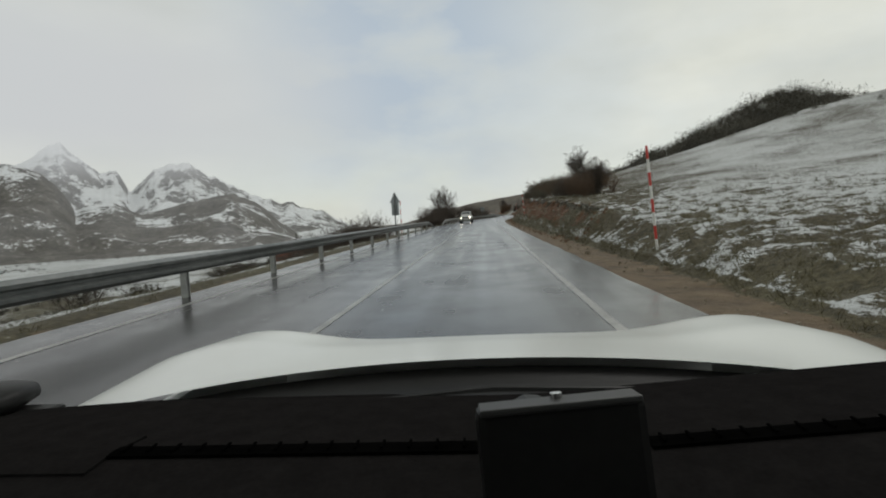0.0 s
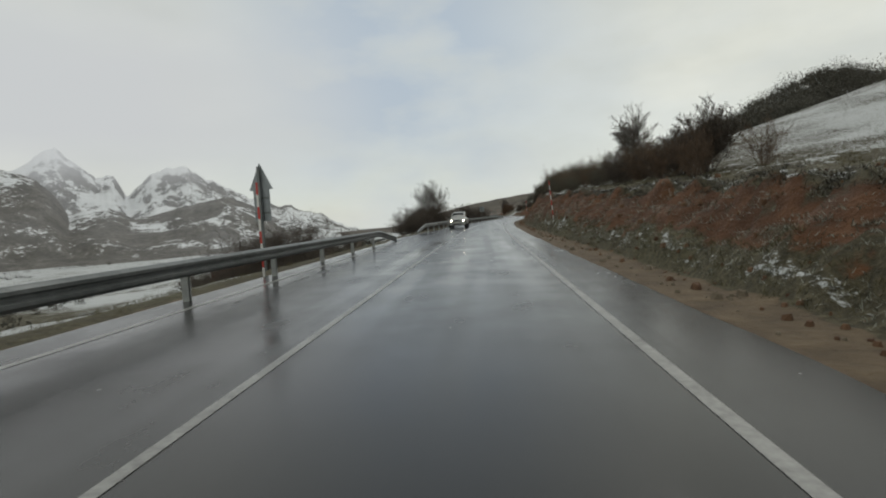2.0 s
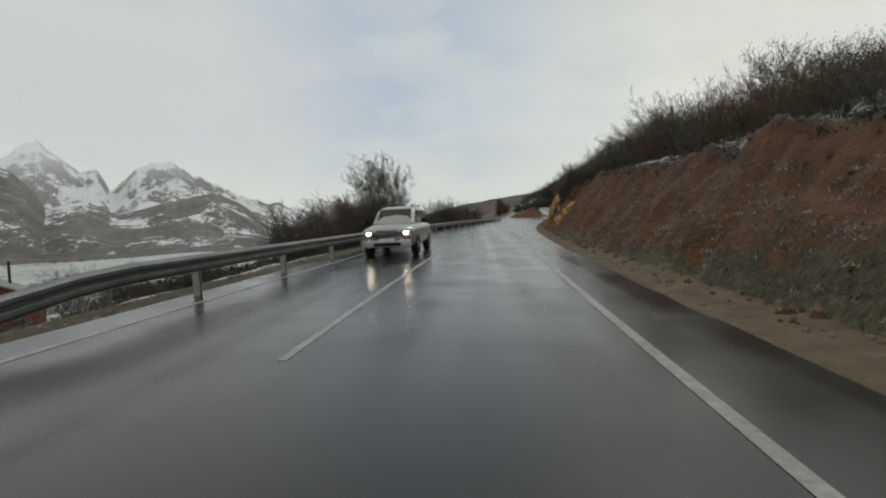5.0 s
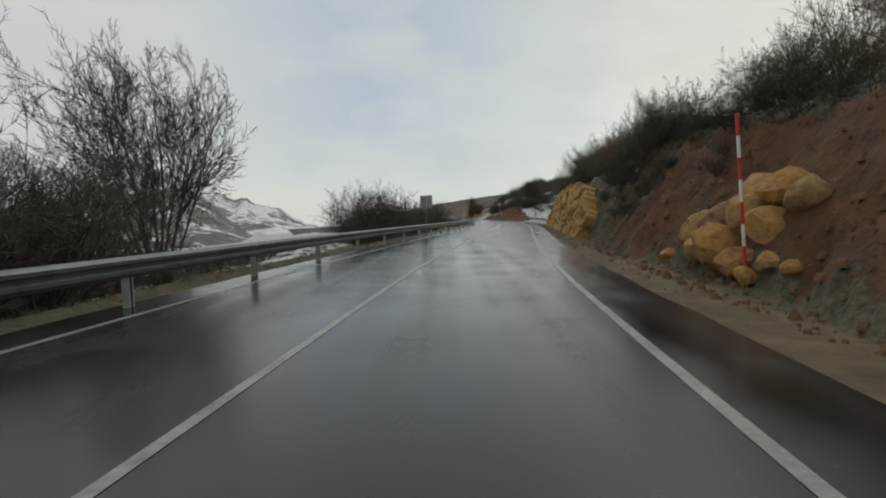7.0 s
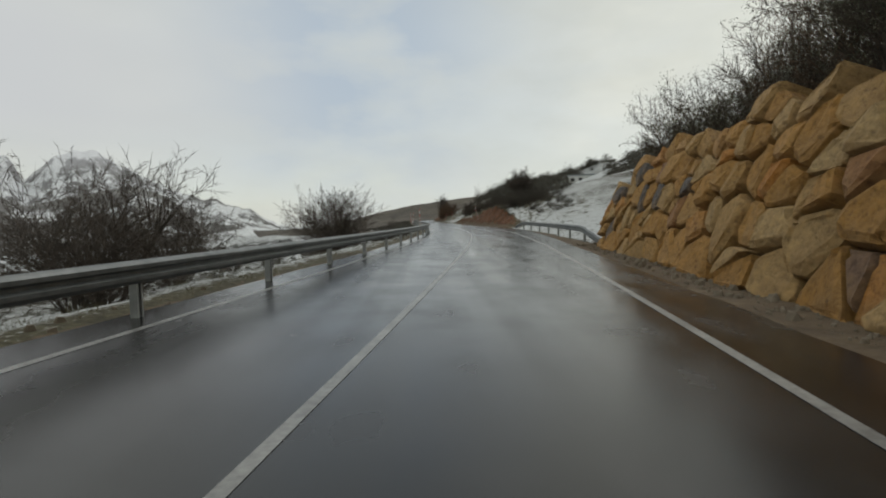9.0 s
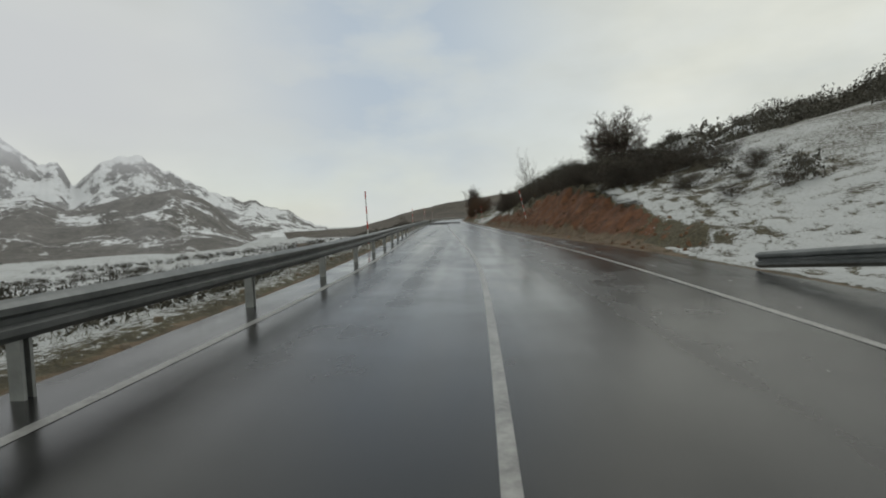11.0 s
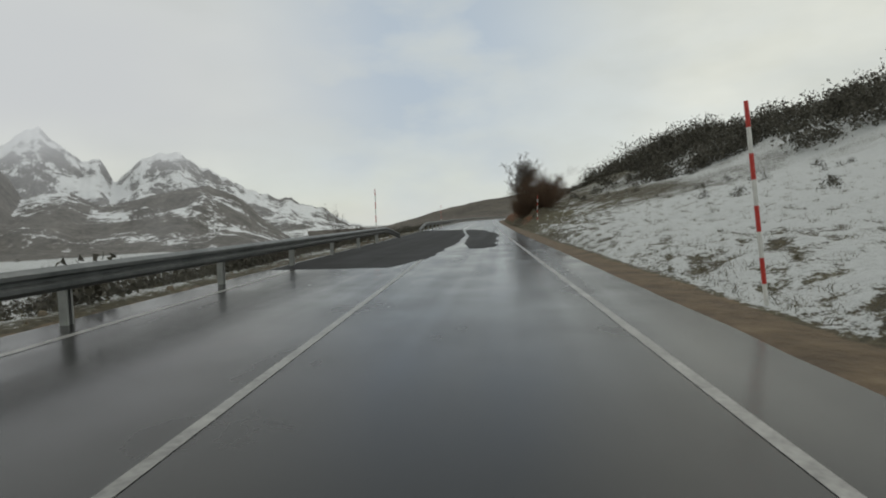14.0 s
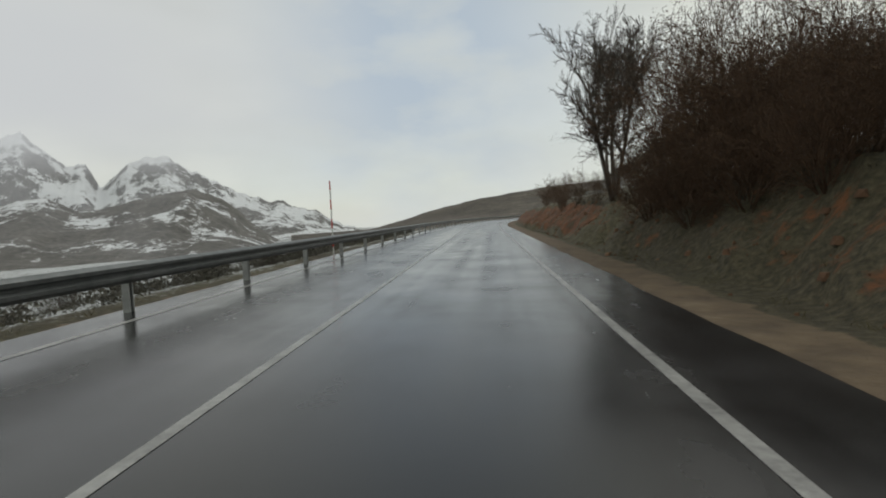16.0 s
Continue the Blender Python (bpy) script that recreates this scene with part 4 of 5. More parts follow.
# ---------------------------------------------------------------- trees and shrubs
def grow(rng, height, stems, spread, levels, kids, r0, up=0.25, bare=0.35):
    """Limbs and twigs of a leafless plant: (thick verts, faces), (thin verts, faces), tips."""
    tv, tf, nv, nf, tips = [], [], [], [], []

    def limb(p, d, length, r, level):
        n = (4 if r0 > 0.03 else 3) if level == 0 else (3 if r0 > 0.03 else 2) if level == 1 else 2 if r0 > 0.05 and level < levels else 1
        pts, q, dd = [p.copy()], p.copy(), d.copy()
        for _ in range(n):
            dd = (dd + Vector((rng.gauss(0, 1), rng.gauss(0, 1), rng.gauss(0, 0.7))) * 0.13 + Vector((0, 0, up * 0.35))).normalized()
            q = q + dd * (length / n)
            pts.append(q.copy())
        rad = [r * (1 - 0.62 * i / n) for i in range(n + 1)]
        if level < 2:
            add_tube(tv, tf, pts, rad, 5 if level == 0 and r0 > 0.03 else 3)
        elif level < levels:
            add_tube(nv, nf, pts, [max(x, 0.006 if r0 > 0.03 else 0.0035) for x in rad], 3)
        else:
            # a last twig: one slim spike
            side_a = dd.cross(Vector((0.31, 0.17, 0.93))).normalized() * max(r, 0.0095 if r0 > 0.03 else 0.006)
            side_b = dd.cross(side_a)
            i = len(nv)
            nv.extend([tuple(p + side_a), tuple(p - side_a * 0.5 + side_b * 0.87), tuple(p - side_a * 0.5 - side_b * 0.87), tuple(pts[-1])])
            nf.extend([(i, i + 1, i + 3), (i + 1, i + 2, i + 3), (i + 2, i, i + 3)])
        if level >= levels:
            tips.append(pts[-1])
            return
        for k in range(kids[level]):
            t = bare + (1 - bare) * (k + rng.random()) / kids[level] if level == 0 else 0.15 + 0.85 * (k + rng.random()) / kids[level]
            t = min(t, 0.999) * n
            i = int(t)
            at = pts[i].lerp(pts[i + 1], t - i)
            axis = (pts[i + 1] - pts[i]).normalized()
            side = axis.cross(Vector((rng.gauss(0, 1), rng.gauss(0, 1), rng.gauss(0, 1)))).normalized()
            ang = rng.uniform(0.35, 0.95)
            nd = (axis * math.cos(ang) + side * math.sin(ang) + Vector((0, 0, up))).normalized()
            limb(at, nd, length * rng.uniform(0.38, 0.68) * (1 - 0.25 * t / n), rad[i] * rng.uniform(0.45, 0.62), level + 1)

    for k in range(stems):
        a = 2 * math.pi * (k + rng.random() * 0.7) / stems
        lean = spread * rng.uniform(0.35, 1.0) if stems > 1 else 0.04
        d = Vector((math.cos(a) * lean, math.sin(a) * lean, 1)).normalized()
        off = 0.09 * height * spread * rng.random() if stems > 1 else 0
        limb(Vector((math.cos(a) * off, math.sin(a) * off, -0.15)), d, height * rng.uniform(0.62, 0.85), r0 * rng.uniform(0.7, 1.1), 0)
    return (tv, tf), (nv, nf), tips


def leaves_at(rng, tips, per, size, jitter):
    v, f = [], []
    for p in tips:
        for _ in range(per):
            c = p + Vector((rng.gauss(0, jitter), rng.gauss(0, jitter), rng.gauss(0, jitter * 0.8)))
            a = Vector((rng.gauss(0, 1), rng.gauss(0, 1), rng.gauss(0, 1))).normalized()
            b = a.cross(Vector((rng.gauss(0, 1), rng.gauss(0, 1), rng.gauss(0, 1)))).normalized()
            s = size * rng.uniform(0.6, 1.4)
            i = len(v)
            v += [tuple(c - a * s), tuple(c - b * s * 0.5), tuple(c + a * s)]
            f.append((i, i + 1, i + 2))
    return v, f


PLANTS = {}


def plant(kind, s, q, size=1.0, turn=0.0, z=None, wide=1.0):
    """Plant one of the kinds below at a place; the first of each kind is built, the others are copies."""
    m = rpose(s, q, (gz(s, q) if z is None else z) - 0.05, turn) @ Matrix.Diagonal((size * wide, size * wide, size, 1))
    if kind in PLANTS:
        return copy_thing(PLANTS[kind], m)
    name, label, category, seed, args, bark, twig, leaf = KINDS[kind]
    rng = random.Random(seed)
    thick, thin, tips = grow(rng, *args)
    t = thing(name, m, label, category, category + "s by the road")
    part("trunk", thick, bark, t, smooth=True)
    part("crown", thin, twig, t)
    if leaf:
        part("foliage", leaves_at(rng, tips, leaf[1], leaf[2], leaf[3]), leaf[0], t)
    PLANTS[kind] = t
    return t


# height, stems, spread, levels, children per level, stem radius, upward pull, bare share
KINDS = {
    "vase": ("bare_tree", "tall leafless grey tree with many rising limbs", "tree", 55, (8.6, 9, 0.36, 4, (8, 7, 6, 5), 0.085, 0.10, 0.24), M_BARK, M_BARK, None),
    "round": ("bare_tree", "leafless round-crowned tree with dense fine twigs", "tree", 25, (6.2, 4, 0.55, 4, (10, 8, 7, 6), 0.11, 0.08, 0.30), M_BARK, M_BARK, None),
    "dense": ("bare_tree", "leafless round tree with a thick dark crown of twigs", "tree", 35, (5.4, 5, 0.42, 4, (12, 9, 8, 8), 0.085, 0.02, 0.24), M_BARK, M_TWIG, None),
    "upright": ("bare_tree", "leafless many-stemmed tree with a broom-like crown", "tree", 36, (4.2, 14, 0.36, 4, (9, 6, 5, 4), 0.032, 0.20, 0.20), M_BARK, M_TWIG, None),
    "sapling": ("bare_tree", "thin leafless sapling with sparse pale twigs", "tree", 22, (4.6, 3, 0.3, 3, (7, 5, 4), 0.05, 0.2, 0.4), M_BARK, M_TWIG, None),
    "thicket": ("bare_shrub", "dense dark leafless shrub of many stems", "shrub", 23, (3.2, 18, 0.95, 3, (8, 6, 5), 0.03, 0.0, 0.10), M_TWIG, M_TWIG, None),
    "fan": ("bare_shrub", "fan-shaped leafless shrub with upright dark stems", "shrub", 24, (3.0, 26, 0.9, 3, (7, 6, 5), 0.024, 0.06, 0.10), M_TWIG, M_TWIG, None),
    "hedge": ("bare_shrub", "leafless brownish hedge shrub above the bank", "shrub", 26, (2.8, 13, 0.55, 3, (6, 5, 4), 0.022, 0.12, 0.1), M_TWIG_RED, M_TWIG_RED, (M_LEAF_B, 1, 0.018, 0.04)),
    "leafy": ("leafy_shrub", "grey-green leafy shrub above the bank", "shrub", 27, (2.2, 11, 0.75, 3, (6, 5, 4), 0.022, 0.08, 0.08), M_TWIG, M_TWIG, (M_LEAF_G, 5, 0.025, 0.06)),
    "frosted": ("leafy_shrub", "pale frosted leafy shrub above the bank", "shrub", 28, (2.0, 10, 0.75, 3, (6, 5, 4), 0.022, 0.18, 0.08), M_TWIG, M_TWIG, (M_FROST, 4, 0.022, 0.05)),
    "broom": ("broom_bush", "low dark green-brown broom bush on the slope", "shrub", 29, (1.25, 15, 1.1, 2, (6, 5), 0.014, 0.08, 0.05), M_TWIG, M_TWIG, (M_LEAF_D, 5, 0.026, 0.08)),
    "brown": ("brown_bush", "big dense brown bush with dry leaves and twigs", "shrub", 30, (4.6, 20, 0.95, 3, (6, 5, 3), 0.032, 0.04, 0.04), M_TWIG_BROWN, M_TWIG_BROWN, (M_LEAF_R, 13, 0.030, 0.11)),
}


def plant_all():
    rng = random.Random(5)
    # valley side
    plant("vase", 107.5, -9.2, 0.9, -80, wide=0.84)
    for s, q, k, z in [(102.5, -8.4, "thicket", 1.0), (99.0, -9.5, "thicket", 1.0), (105.0, -8.8, "thicket", 0.6), (101.0, -7.2, "thicket", 0.85), (98.5, -7.0, "thicket", 0.85), (95.5, -7.2, "thicket", 0.85), (102.8, -9.8, "thicket", 1.0), (95.0, -9.0, "thicket", 0.85), (90.5, -9.5, "thicket", 0.8), (87.0, -8.5, "fan", 0.7), (127.5, -7.0, "fan", 1.05), (131.5, -7.2, "fan", 0.95), (122.5, -7.3, "fan", 0.75), (138.5, -7.6, "fan", 0.9), (129.0, -8.2, "fan", 1.0), (125.8, -8.0, "thicket", 0.95), (130.5, -7.6, "thicket", 0.95), (124.0, -7.6, "thicket", 0.8), (140.0, -8.2, "thicket", 0.85), (143.5, -8.6, "fan", 0.95), (162.5, -8.8, "fan", 1.35), (163.5, -9.5, "thicket", 1.0), (97.0, -7.8, "thicket", 0.8), (92.5, -7.6, "thicket", 0.7), (88.0, -7.6, "thicket", 0.65), (62.6, -13.4, "thicket", 1.4), (63.5, -15.4, "thicket", 1.4), (66.0, -19.0, "thicket", 1.1), (62.0, -15.5, "thicket", 1.4), (67.5, -22.5, "thicket", 1.1), (98.0, -29.5, "fan", 0.7), (101.0, -28.0, "fan", 0.8), (103.0, -31.0, "thicket", 0.8),
                       (64.0, -13.2, "thicket", 1.3), (61.0, -11.5, "thicket", 1.4), (84.0, -18.0, "thicket", 0.6), (88.0, -19.0, "fan", 0.6), (92.0, -17.0, "thicket", 0.55), (20.0, -12.0, "broom", 1.0), (26.0, -10.5, "broom", 1.0), (31.0, -14.0, "broom", 1.1), (33.0, -9.5, "broom", 1.0), (37.0, -12.5, "broom", 1.1), (43.0, -16.0, "broom", 1.0), (14.0, -9.5, "broom", 1.0), (170.0, -16.0, "broom", 1.3), (178.0, -22.0, "thicket", 0.5)]:
        plant(k, s, q, z * (float(np.interp(s, [86, 112, 120, 132, 138, 165], [1.18, 1.18, 1.2, 1.2, 1.22, 1.25])) if k in ("thicket", "fan") and s > 70 and q > -25 else 1.0), rng.uniform(0, 360))
    for k in range(140):
        s = rng.uniform(165, 345)
        plant("broom", s, -rng.uniform(5.4, 14), rng.uniform(0.5, 1.05), rng.uniform(0, 360))
    for s, q, z in [(283, -6.5, 0.9), (279.5, -7.5, 1.0), (275, -8.0, 0.8), (287, -8.5, 1.0), (300, -7.5, 0.9), (330, -7, 1.1)]:
        plant("broom", s, q, z, rng.uniform(0, 360))
    for s, q, k, z in [(284, -9, "sapling", 0.6), (288.5, -11, "sapling", 0.7), (281, -10, "fan", 0.6), (286, -8, "fan", 0.5), (292, -10, "thicket", 0.5)]:
        plant(k, s, q, z, rng.uniform(0, 360))
    # above the first bank
    for s, q, k, z in [(47.5, 11.0, "hedge", 0.85), (49.5, 12.0, "hedge", 0.95), (51.5, 10.8, "hedge", 0.9), (53.5, 11.5, "hedge", 0.95), (55.5, 10.8, "hedge", 0.85), (57.5, 11.4, "hedge", 0.95), (59.5, 12.2, "hedge", 0.9), (56.0, 13.0, "hedge", 1.0), (66.8, 13.4, "round", 0.78), (64.5, 13.6, "thicket", 0.7), (62.5, 13.2, "thicket", 0.7), (68.6, 14.0, "thicket", 0.65), (59.0, 10.6, "thicket", 0.6), (60.5, 11.2, "thicket", 0.65), (57.5, 11.4, "thicket", 0.6), (55.0, 11.8, "thicket", 0.6), (52.5, 12.2, "thicket", 0.55), (64.5, 11.5, "leafy", 0.9), (66.0, 11.0, "leafy", 0.7), (45.0, 12.5, "hedge", 0.8), (67, 10.6, "leafy", 0.7), (49.0, 12.2, "upright", 0.7), (51.0, 12.8, "upright", 0.78), (53.4, 12.4, "upright", 0.78)]:
        plant(k, s, q, z, rng.uniform(0, 360))
    plant("sapling", 76.0, 11.5, 0.55, 40)
    s = 69.0
    while s < 150:
        k = rng.choice(("leafy", "leafy", "frosted", "leafy", "leafy", "hedge"))
        q = 9.5 if s < 112 else 7.9
        plant(k, s, q + rng.uniform(-0.5, 0.9), rng.uniform(0.65, 1.05) * (0.8 if s < 82 else float(np.interp(s, [116, 128, 133], [0.95, 1.05, 1.6])) if s > 116 else 1.2), rng.uniform(0, 360))
        if rng.random() < 0.75 or s > 126:
            plant(rng.choice(("leafy", "hedge", "hedge")), s + 0.5, q + rng.uniform(1.2, 3.5), rng.uniform(0.8, 1.3) * (1.3 if s > 128 else 1.0), rng.uniform(0, 360))
        s += rng.uniform(1.0, 1.6)
    for s, q, k, z in [(152.5, 7.8, "leafy", 0.8), (154.5, 8.6, "leafy", 1.0), (157, 9.5, "leafy", 0.8)]:
        plant(k, s, q, z, rng.uniform(0, 360))
    # second bank
    plant("dense", 212.3, 12.8, 0.74, 10, wide=1.1)
    for k in range(30):
        plant("broom", rng.uniform(200, 214), rng.uniform(8.4, 14.5), rng.uniform(1.2, 1.7), rng.uniform(0, 360))
    plant("upright", 240.6, 7.9, 0.86, 30, wide=0.85)
    plant("sapling", 217.3, 7.0, 1.5, 70, wide=0.7)
    for k in range(60):
        s = rng.uniform(199, 240)
        plant("broom", s, rng.uniform(8.2, 14), rng.uniform(0.7, 1.25) * (0.6 if s > 225 else 1.0), rng.uniform(0, 360))
    for k in range(34):
        plant("broom", rng.uniform(105, 120), rng.uniform(6.9, 9.4), rng.uniform(0.5, 1.1), rng.uniform(0, 360))
    for k in range(60):
        plant("broom", rng.uniform(108.5, 117.5), rng.uniform(6.1, 8.6), rng.uniform(0.3, 0.6), rng.uniform(0, 360))
    for s, q, z in [(227.5, 8.4, 0.45), (230.0, 9.0, 0.5), (232.5, 8.6, 0.5), (235.5, 9.0, 0.6), (225.0, 8.8, 0.45), (222.0, 9.2, 0.5), (219.0, 9.0, 0.45), (238.2, 7.7, 0.5), (239.6, 7.3, 0.5), (241.2, 7.5, 0.5), (242.4, 7.9, 0.5), (237.0, 8.0, 0.55), (240.4, 8.3, 0.7)]:
        plant("thicket", s, q, z, rng.uniform(0, 360))
    for s, q, z in [(134, 8.8, 1.5), (137, 8.6, 1.7), (140, 9.2, 1.7), (136, 10.4, 1.7)]:
        plant("leafy", s, q, z, rng.uniform(0, 360))
    for k in range(46):
        s = rng.uniform(190, 246)
        plant("broom", s, rng.uniform(8.3, 16), rng.uniform(0.5, 1.0), rng.uniform(0, 360))
    for s, q, k, z in [(201, 10.0, "leafy", 0.7), (204, 9.6, "leafy", 0.8), (209.5, 10.2, "leafy", 0.75), (233, 8.6, "leafy", 0.8), (236, 8.4, "hedge", 0.5), (238.5, 8.2, "hedge", 0.55), (240.5, 8.6, "leafy", 0.8), (242, 9.4, "leafy", 1.0), (223, 9.0, "leafy", 0.7), (225.5, 8.8, "leafy", 0.9), (228, 9.2, "leafy", 0.85), (230.5, 8.6, "leafy", 1.0), (234.5, 9.8, "leafy", 0.8), (237, 9.6, "leafy", 0.8), (239.5, 9.6, "frosted", 0.9), (241, 10.4, "leafy", 1.2), (243, 9.0, "thicket", 0.6), (244, 8.6, "leafy", 0.8)]:
        plant(k, s, q, z, rng.uniform(0, 360))
    # the brown thicket at the end
    plant("round", 318.5, 7.3, 1.5, 200, wide=0.85)
    for s, q, z in [(302.0, 8.8, 0.5), (303.8, 8.4, 0.62), (305.5, 8.2, 0.75), (307.2, 8.8, 0.9), (308.5, 7.8, 0.9), (310, 9.0, 1.1), (311.5, 7.9, 1.1), (312.4, 9.6, 1.3), (310.5, 6.8, 0.6), (307, 7.0, 0.6), (312, 6.7, 0.55), (305, 7.2, 0.5), (308.8, 6.6, 0.5)]:
        plant("brown", s, q, z * 1.31, rng.uniform(0, 360))
    for s, q, z in [(327, 7.2, 0.85), (331, 7.0, 0.9), (335, 7.5, 1.0), (323, 7.4, 0.7), (342, 8, 1.0), (350, 8, 1.0), (360, 9, 1.0)]:
        plant("hedge", s, q, z, rng.uniform(0, 360))


plant_all()


def clumps(name, label, category, mat, spots, seed, share=1.0):
    """Twiggy bushes and small trees, far off: many small leaves of twig round uneven crowns, in one mesh."""
    rng = np.random.RandomState(seed)
    at = np.array(spots)
    n = len(at)
    r = rng.uniform(0.35, 1.1, n) * at[:, 3]
    squash = rng.uniform(0.75, 1.25, n)
    each = (share * (75 + 85 * np.minimum(r, 4.0))).astype(int)
    k = np.repeat(np.arange(n), each)
    m = len(k)
    t, e, d = rng.uniform(0, 6.28, m), rng.uniform(-0.15, 1.45, m), r[k] * rng.uniform(0.12, 1.0, m) ** 0.6
    d = d * (1 + 0.22 * np.sin(3 * t + k) * np.sin(2.3 * e * 2 + k * 1.7))
    c = at[k, :3] + np.stack([d * np.cos(t) * np.cos(e), d * np.sin(t) * np.cos(e), d * np.sin(e) * squash[k]], -1)
    u = rng.normal(size=(m, 3)) * (1, 1, 1.3)
    u /= np.linalg.norm(u, axis=1)[:, None]
    w = np.cross(u, rng.normal(size=(m, 3)))
    w /= np.linalg.norm(w, axis=1)[:, None]
    size = (rng.uniform(0.09, 0.17, m) * np.minimum(r, 1.7)[k] / math.sqrt(share))[:, None]
    co = np.stack([c - u * size, c - w * size * 0.95, c + u * size * 0.7], 1).reshape(-1, 3)
    me = bpy.data.meshes.new(name)
    me.vertices.add(3 * m)
    me.vertices.foreach_set("co", co.ravel().astype(np.float32))
    me.loops.add(3 * m)
    me.loops.foreach_set("vertex_index", np.arange(3 * m, dtype=np.int32))
    me.polygons.add(m)
    me.polygons.foreach_set("loop_start", np.arange(0, 3 * m, 3, dtype=np.int32))
    me.update(calc_edges=True)
    me.materials.append(mat)
    return tagged(new(name, me), label, category, kind="stuff")


def hill_scrub():
    rng = np.random.RandomState(8)
    spots = []

    def some(n, s0, s1, q0, q1, size, keep=lambda s, q: True):
        for _ in range(n):
            s, q = rng.uniform(s0, s1), rng.uniform(q0, q1)
            if keep(s, q) and not (60 < s < 97 and abs(q + (s - 46) * 0.725) < 3.2) and not (185 < s < 284 and abs(q - (s - 128) * 0.309) < 5) and (s - 286) ** 2 + (q - 46) ** 2 > 130:
                p = rp(s, q)
                spots.append((p.x, p.y, gz(s, q), size * rng.uniform(0.7, 1.3)))

    for _ in range(900):
        az = rng.uniform(14.5, 34)
        a, d = radians(az), rng.uniform(142 + 30 * (az > 25), 222)
        x, y = d * math.sin(a), d * math.cos(a)
        s, q = y + 1.0, x + 2.0 - float(np.interp(y, LY, LX))
        spots.append((x, y, gz(s, q), rng.uniform(2.8, 5.4)))
    some(70, 60, 200, 45, 95, 0.8)
    some(2600, 225, 550, 22, 90, 2.9, lambda s, q: q > float(np.interp(s, [260, 340, 400, 540], [33, 29, 22, 18])) + 5 * math.sin(s * 0.09) + 3 * math.sin(s * 0.31) and math.sin(s * 0.21 + q * 0.17) * math.sin(q * 0.29 - s * 0.07) < 0.5)
    some(420, 345, 460, 25, 44, 4.2, lambda s, q: q > 27 + 3 * math.sin(s * 0.13) and rng.uniform() < 0.5 + 0.5 * math.sin(s * 0.23 + q))
    some(160, 250, 420, 12, 34, 0.45)
    some(260, 185, 250, 18, 60, 1.3)
    some(120, 190, 246, 12, 45, 0.9)
    some(160, 330, 520, 14, 60, 1.3)
    some(900, 165, 345, -7.6, -4.8, 0.5)
    some(160, 330, 540, -70, -8, 1.2)
    some(620, 150, 420, -70, -11, 0.8)
    some(260, 60, 150, -70, -14, 0.7)
    some(120, 0, 70, -60, -9, 0.6)
    return clumps("hillside_scrub", "dark scrub and low woods on the snowy hillside", "scrub", M_SCRUB, spots, 81)


hill_scrub()


def valley_hedges():
    rng = np.random.RandomState(31)
    spots = []
    for _ in range(3600):
        d, a = 110 + 1050 * rng.uniform(0, 1) ** 1.3, radians(rng.uniform(-52, -12))
        if math.sin(d * 0.021 + 3 * a) + math.sin(d * 0.009 - 9 * a) > -0.25:
            continue
        x, y = -d * math.sin(-a), d * math.cos(a)
        z = -float(np.interp(-x - 4.7, [0, 2, 8, 22, 56, 150, 400, 1200], [0, 0.35, 1.7, 4.4, 10.5, 26, 44, 50]))
        spots.append((x, y, z - 0.5, rng.uniform(1.4, 3.6) + d * 0.003))
    return clumps("valley_hedges", "dark hedges and copses in the snowy valley", "hedges", M_LEAF_D, spots, 82, 0.35)


valley_hedges()


# ---------------------------------------------------------------- mountains, far ridge, glowing mist sheets
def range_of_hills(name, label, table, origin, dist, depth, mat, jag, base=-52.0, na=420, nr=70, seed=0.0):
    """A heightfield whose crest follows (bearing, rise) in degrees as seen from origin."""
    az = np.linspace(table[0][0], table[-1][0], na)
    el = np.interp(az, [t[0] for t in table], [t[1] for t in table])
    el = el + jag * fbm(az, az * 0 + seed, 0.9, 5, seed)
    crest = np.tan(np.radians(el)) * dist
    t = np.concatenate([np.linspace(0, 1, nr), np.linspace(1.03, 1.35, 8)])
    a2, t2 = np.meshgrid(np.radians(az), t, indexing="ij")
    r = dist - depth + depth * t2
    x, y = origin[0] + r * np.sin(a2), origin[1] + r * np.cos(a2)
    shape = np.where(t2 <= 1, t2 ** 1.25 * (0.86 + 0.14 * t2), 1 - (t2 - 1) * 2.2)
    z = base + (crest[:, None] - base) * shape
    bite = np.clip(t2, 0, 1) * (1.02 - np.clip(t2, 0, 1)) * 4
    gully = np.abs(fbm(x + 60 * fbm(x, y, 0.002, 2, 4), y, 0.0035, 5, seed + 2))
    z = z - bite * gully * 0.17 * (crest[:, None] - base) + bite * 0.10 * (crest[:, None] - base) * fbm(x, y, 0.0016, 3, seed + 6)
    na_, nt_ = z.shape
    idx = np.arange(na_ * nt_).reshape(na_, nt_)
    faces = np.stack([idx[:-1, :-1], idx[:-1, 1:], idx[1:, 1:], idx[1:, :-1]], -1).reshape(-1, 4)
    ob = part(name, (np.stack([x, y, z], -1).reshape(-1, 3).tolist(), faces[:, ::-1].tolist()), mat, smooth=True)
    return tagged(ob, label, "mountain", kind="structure")


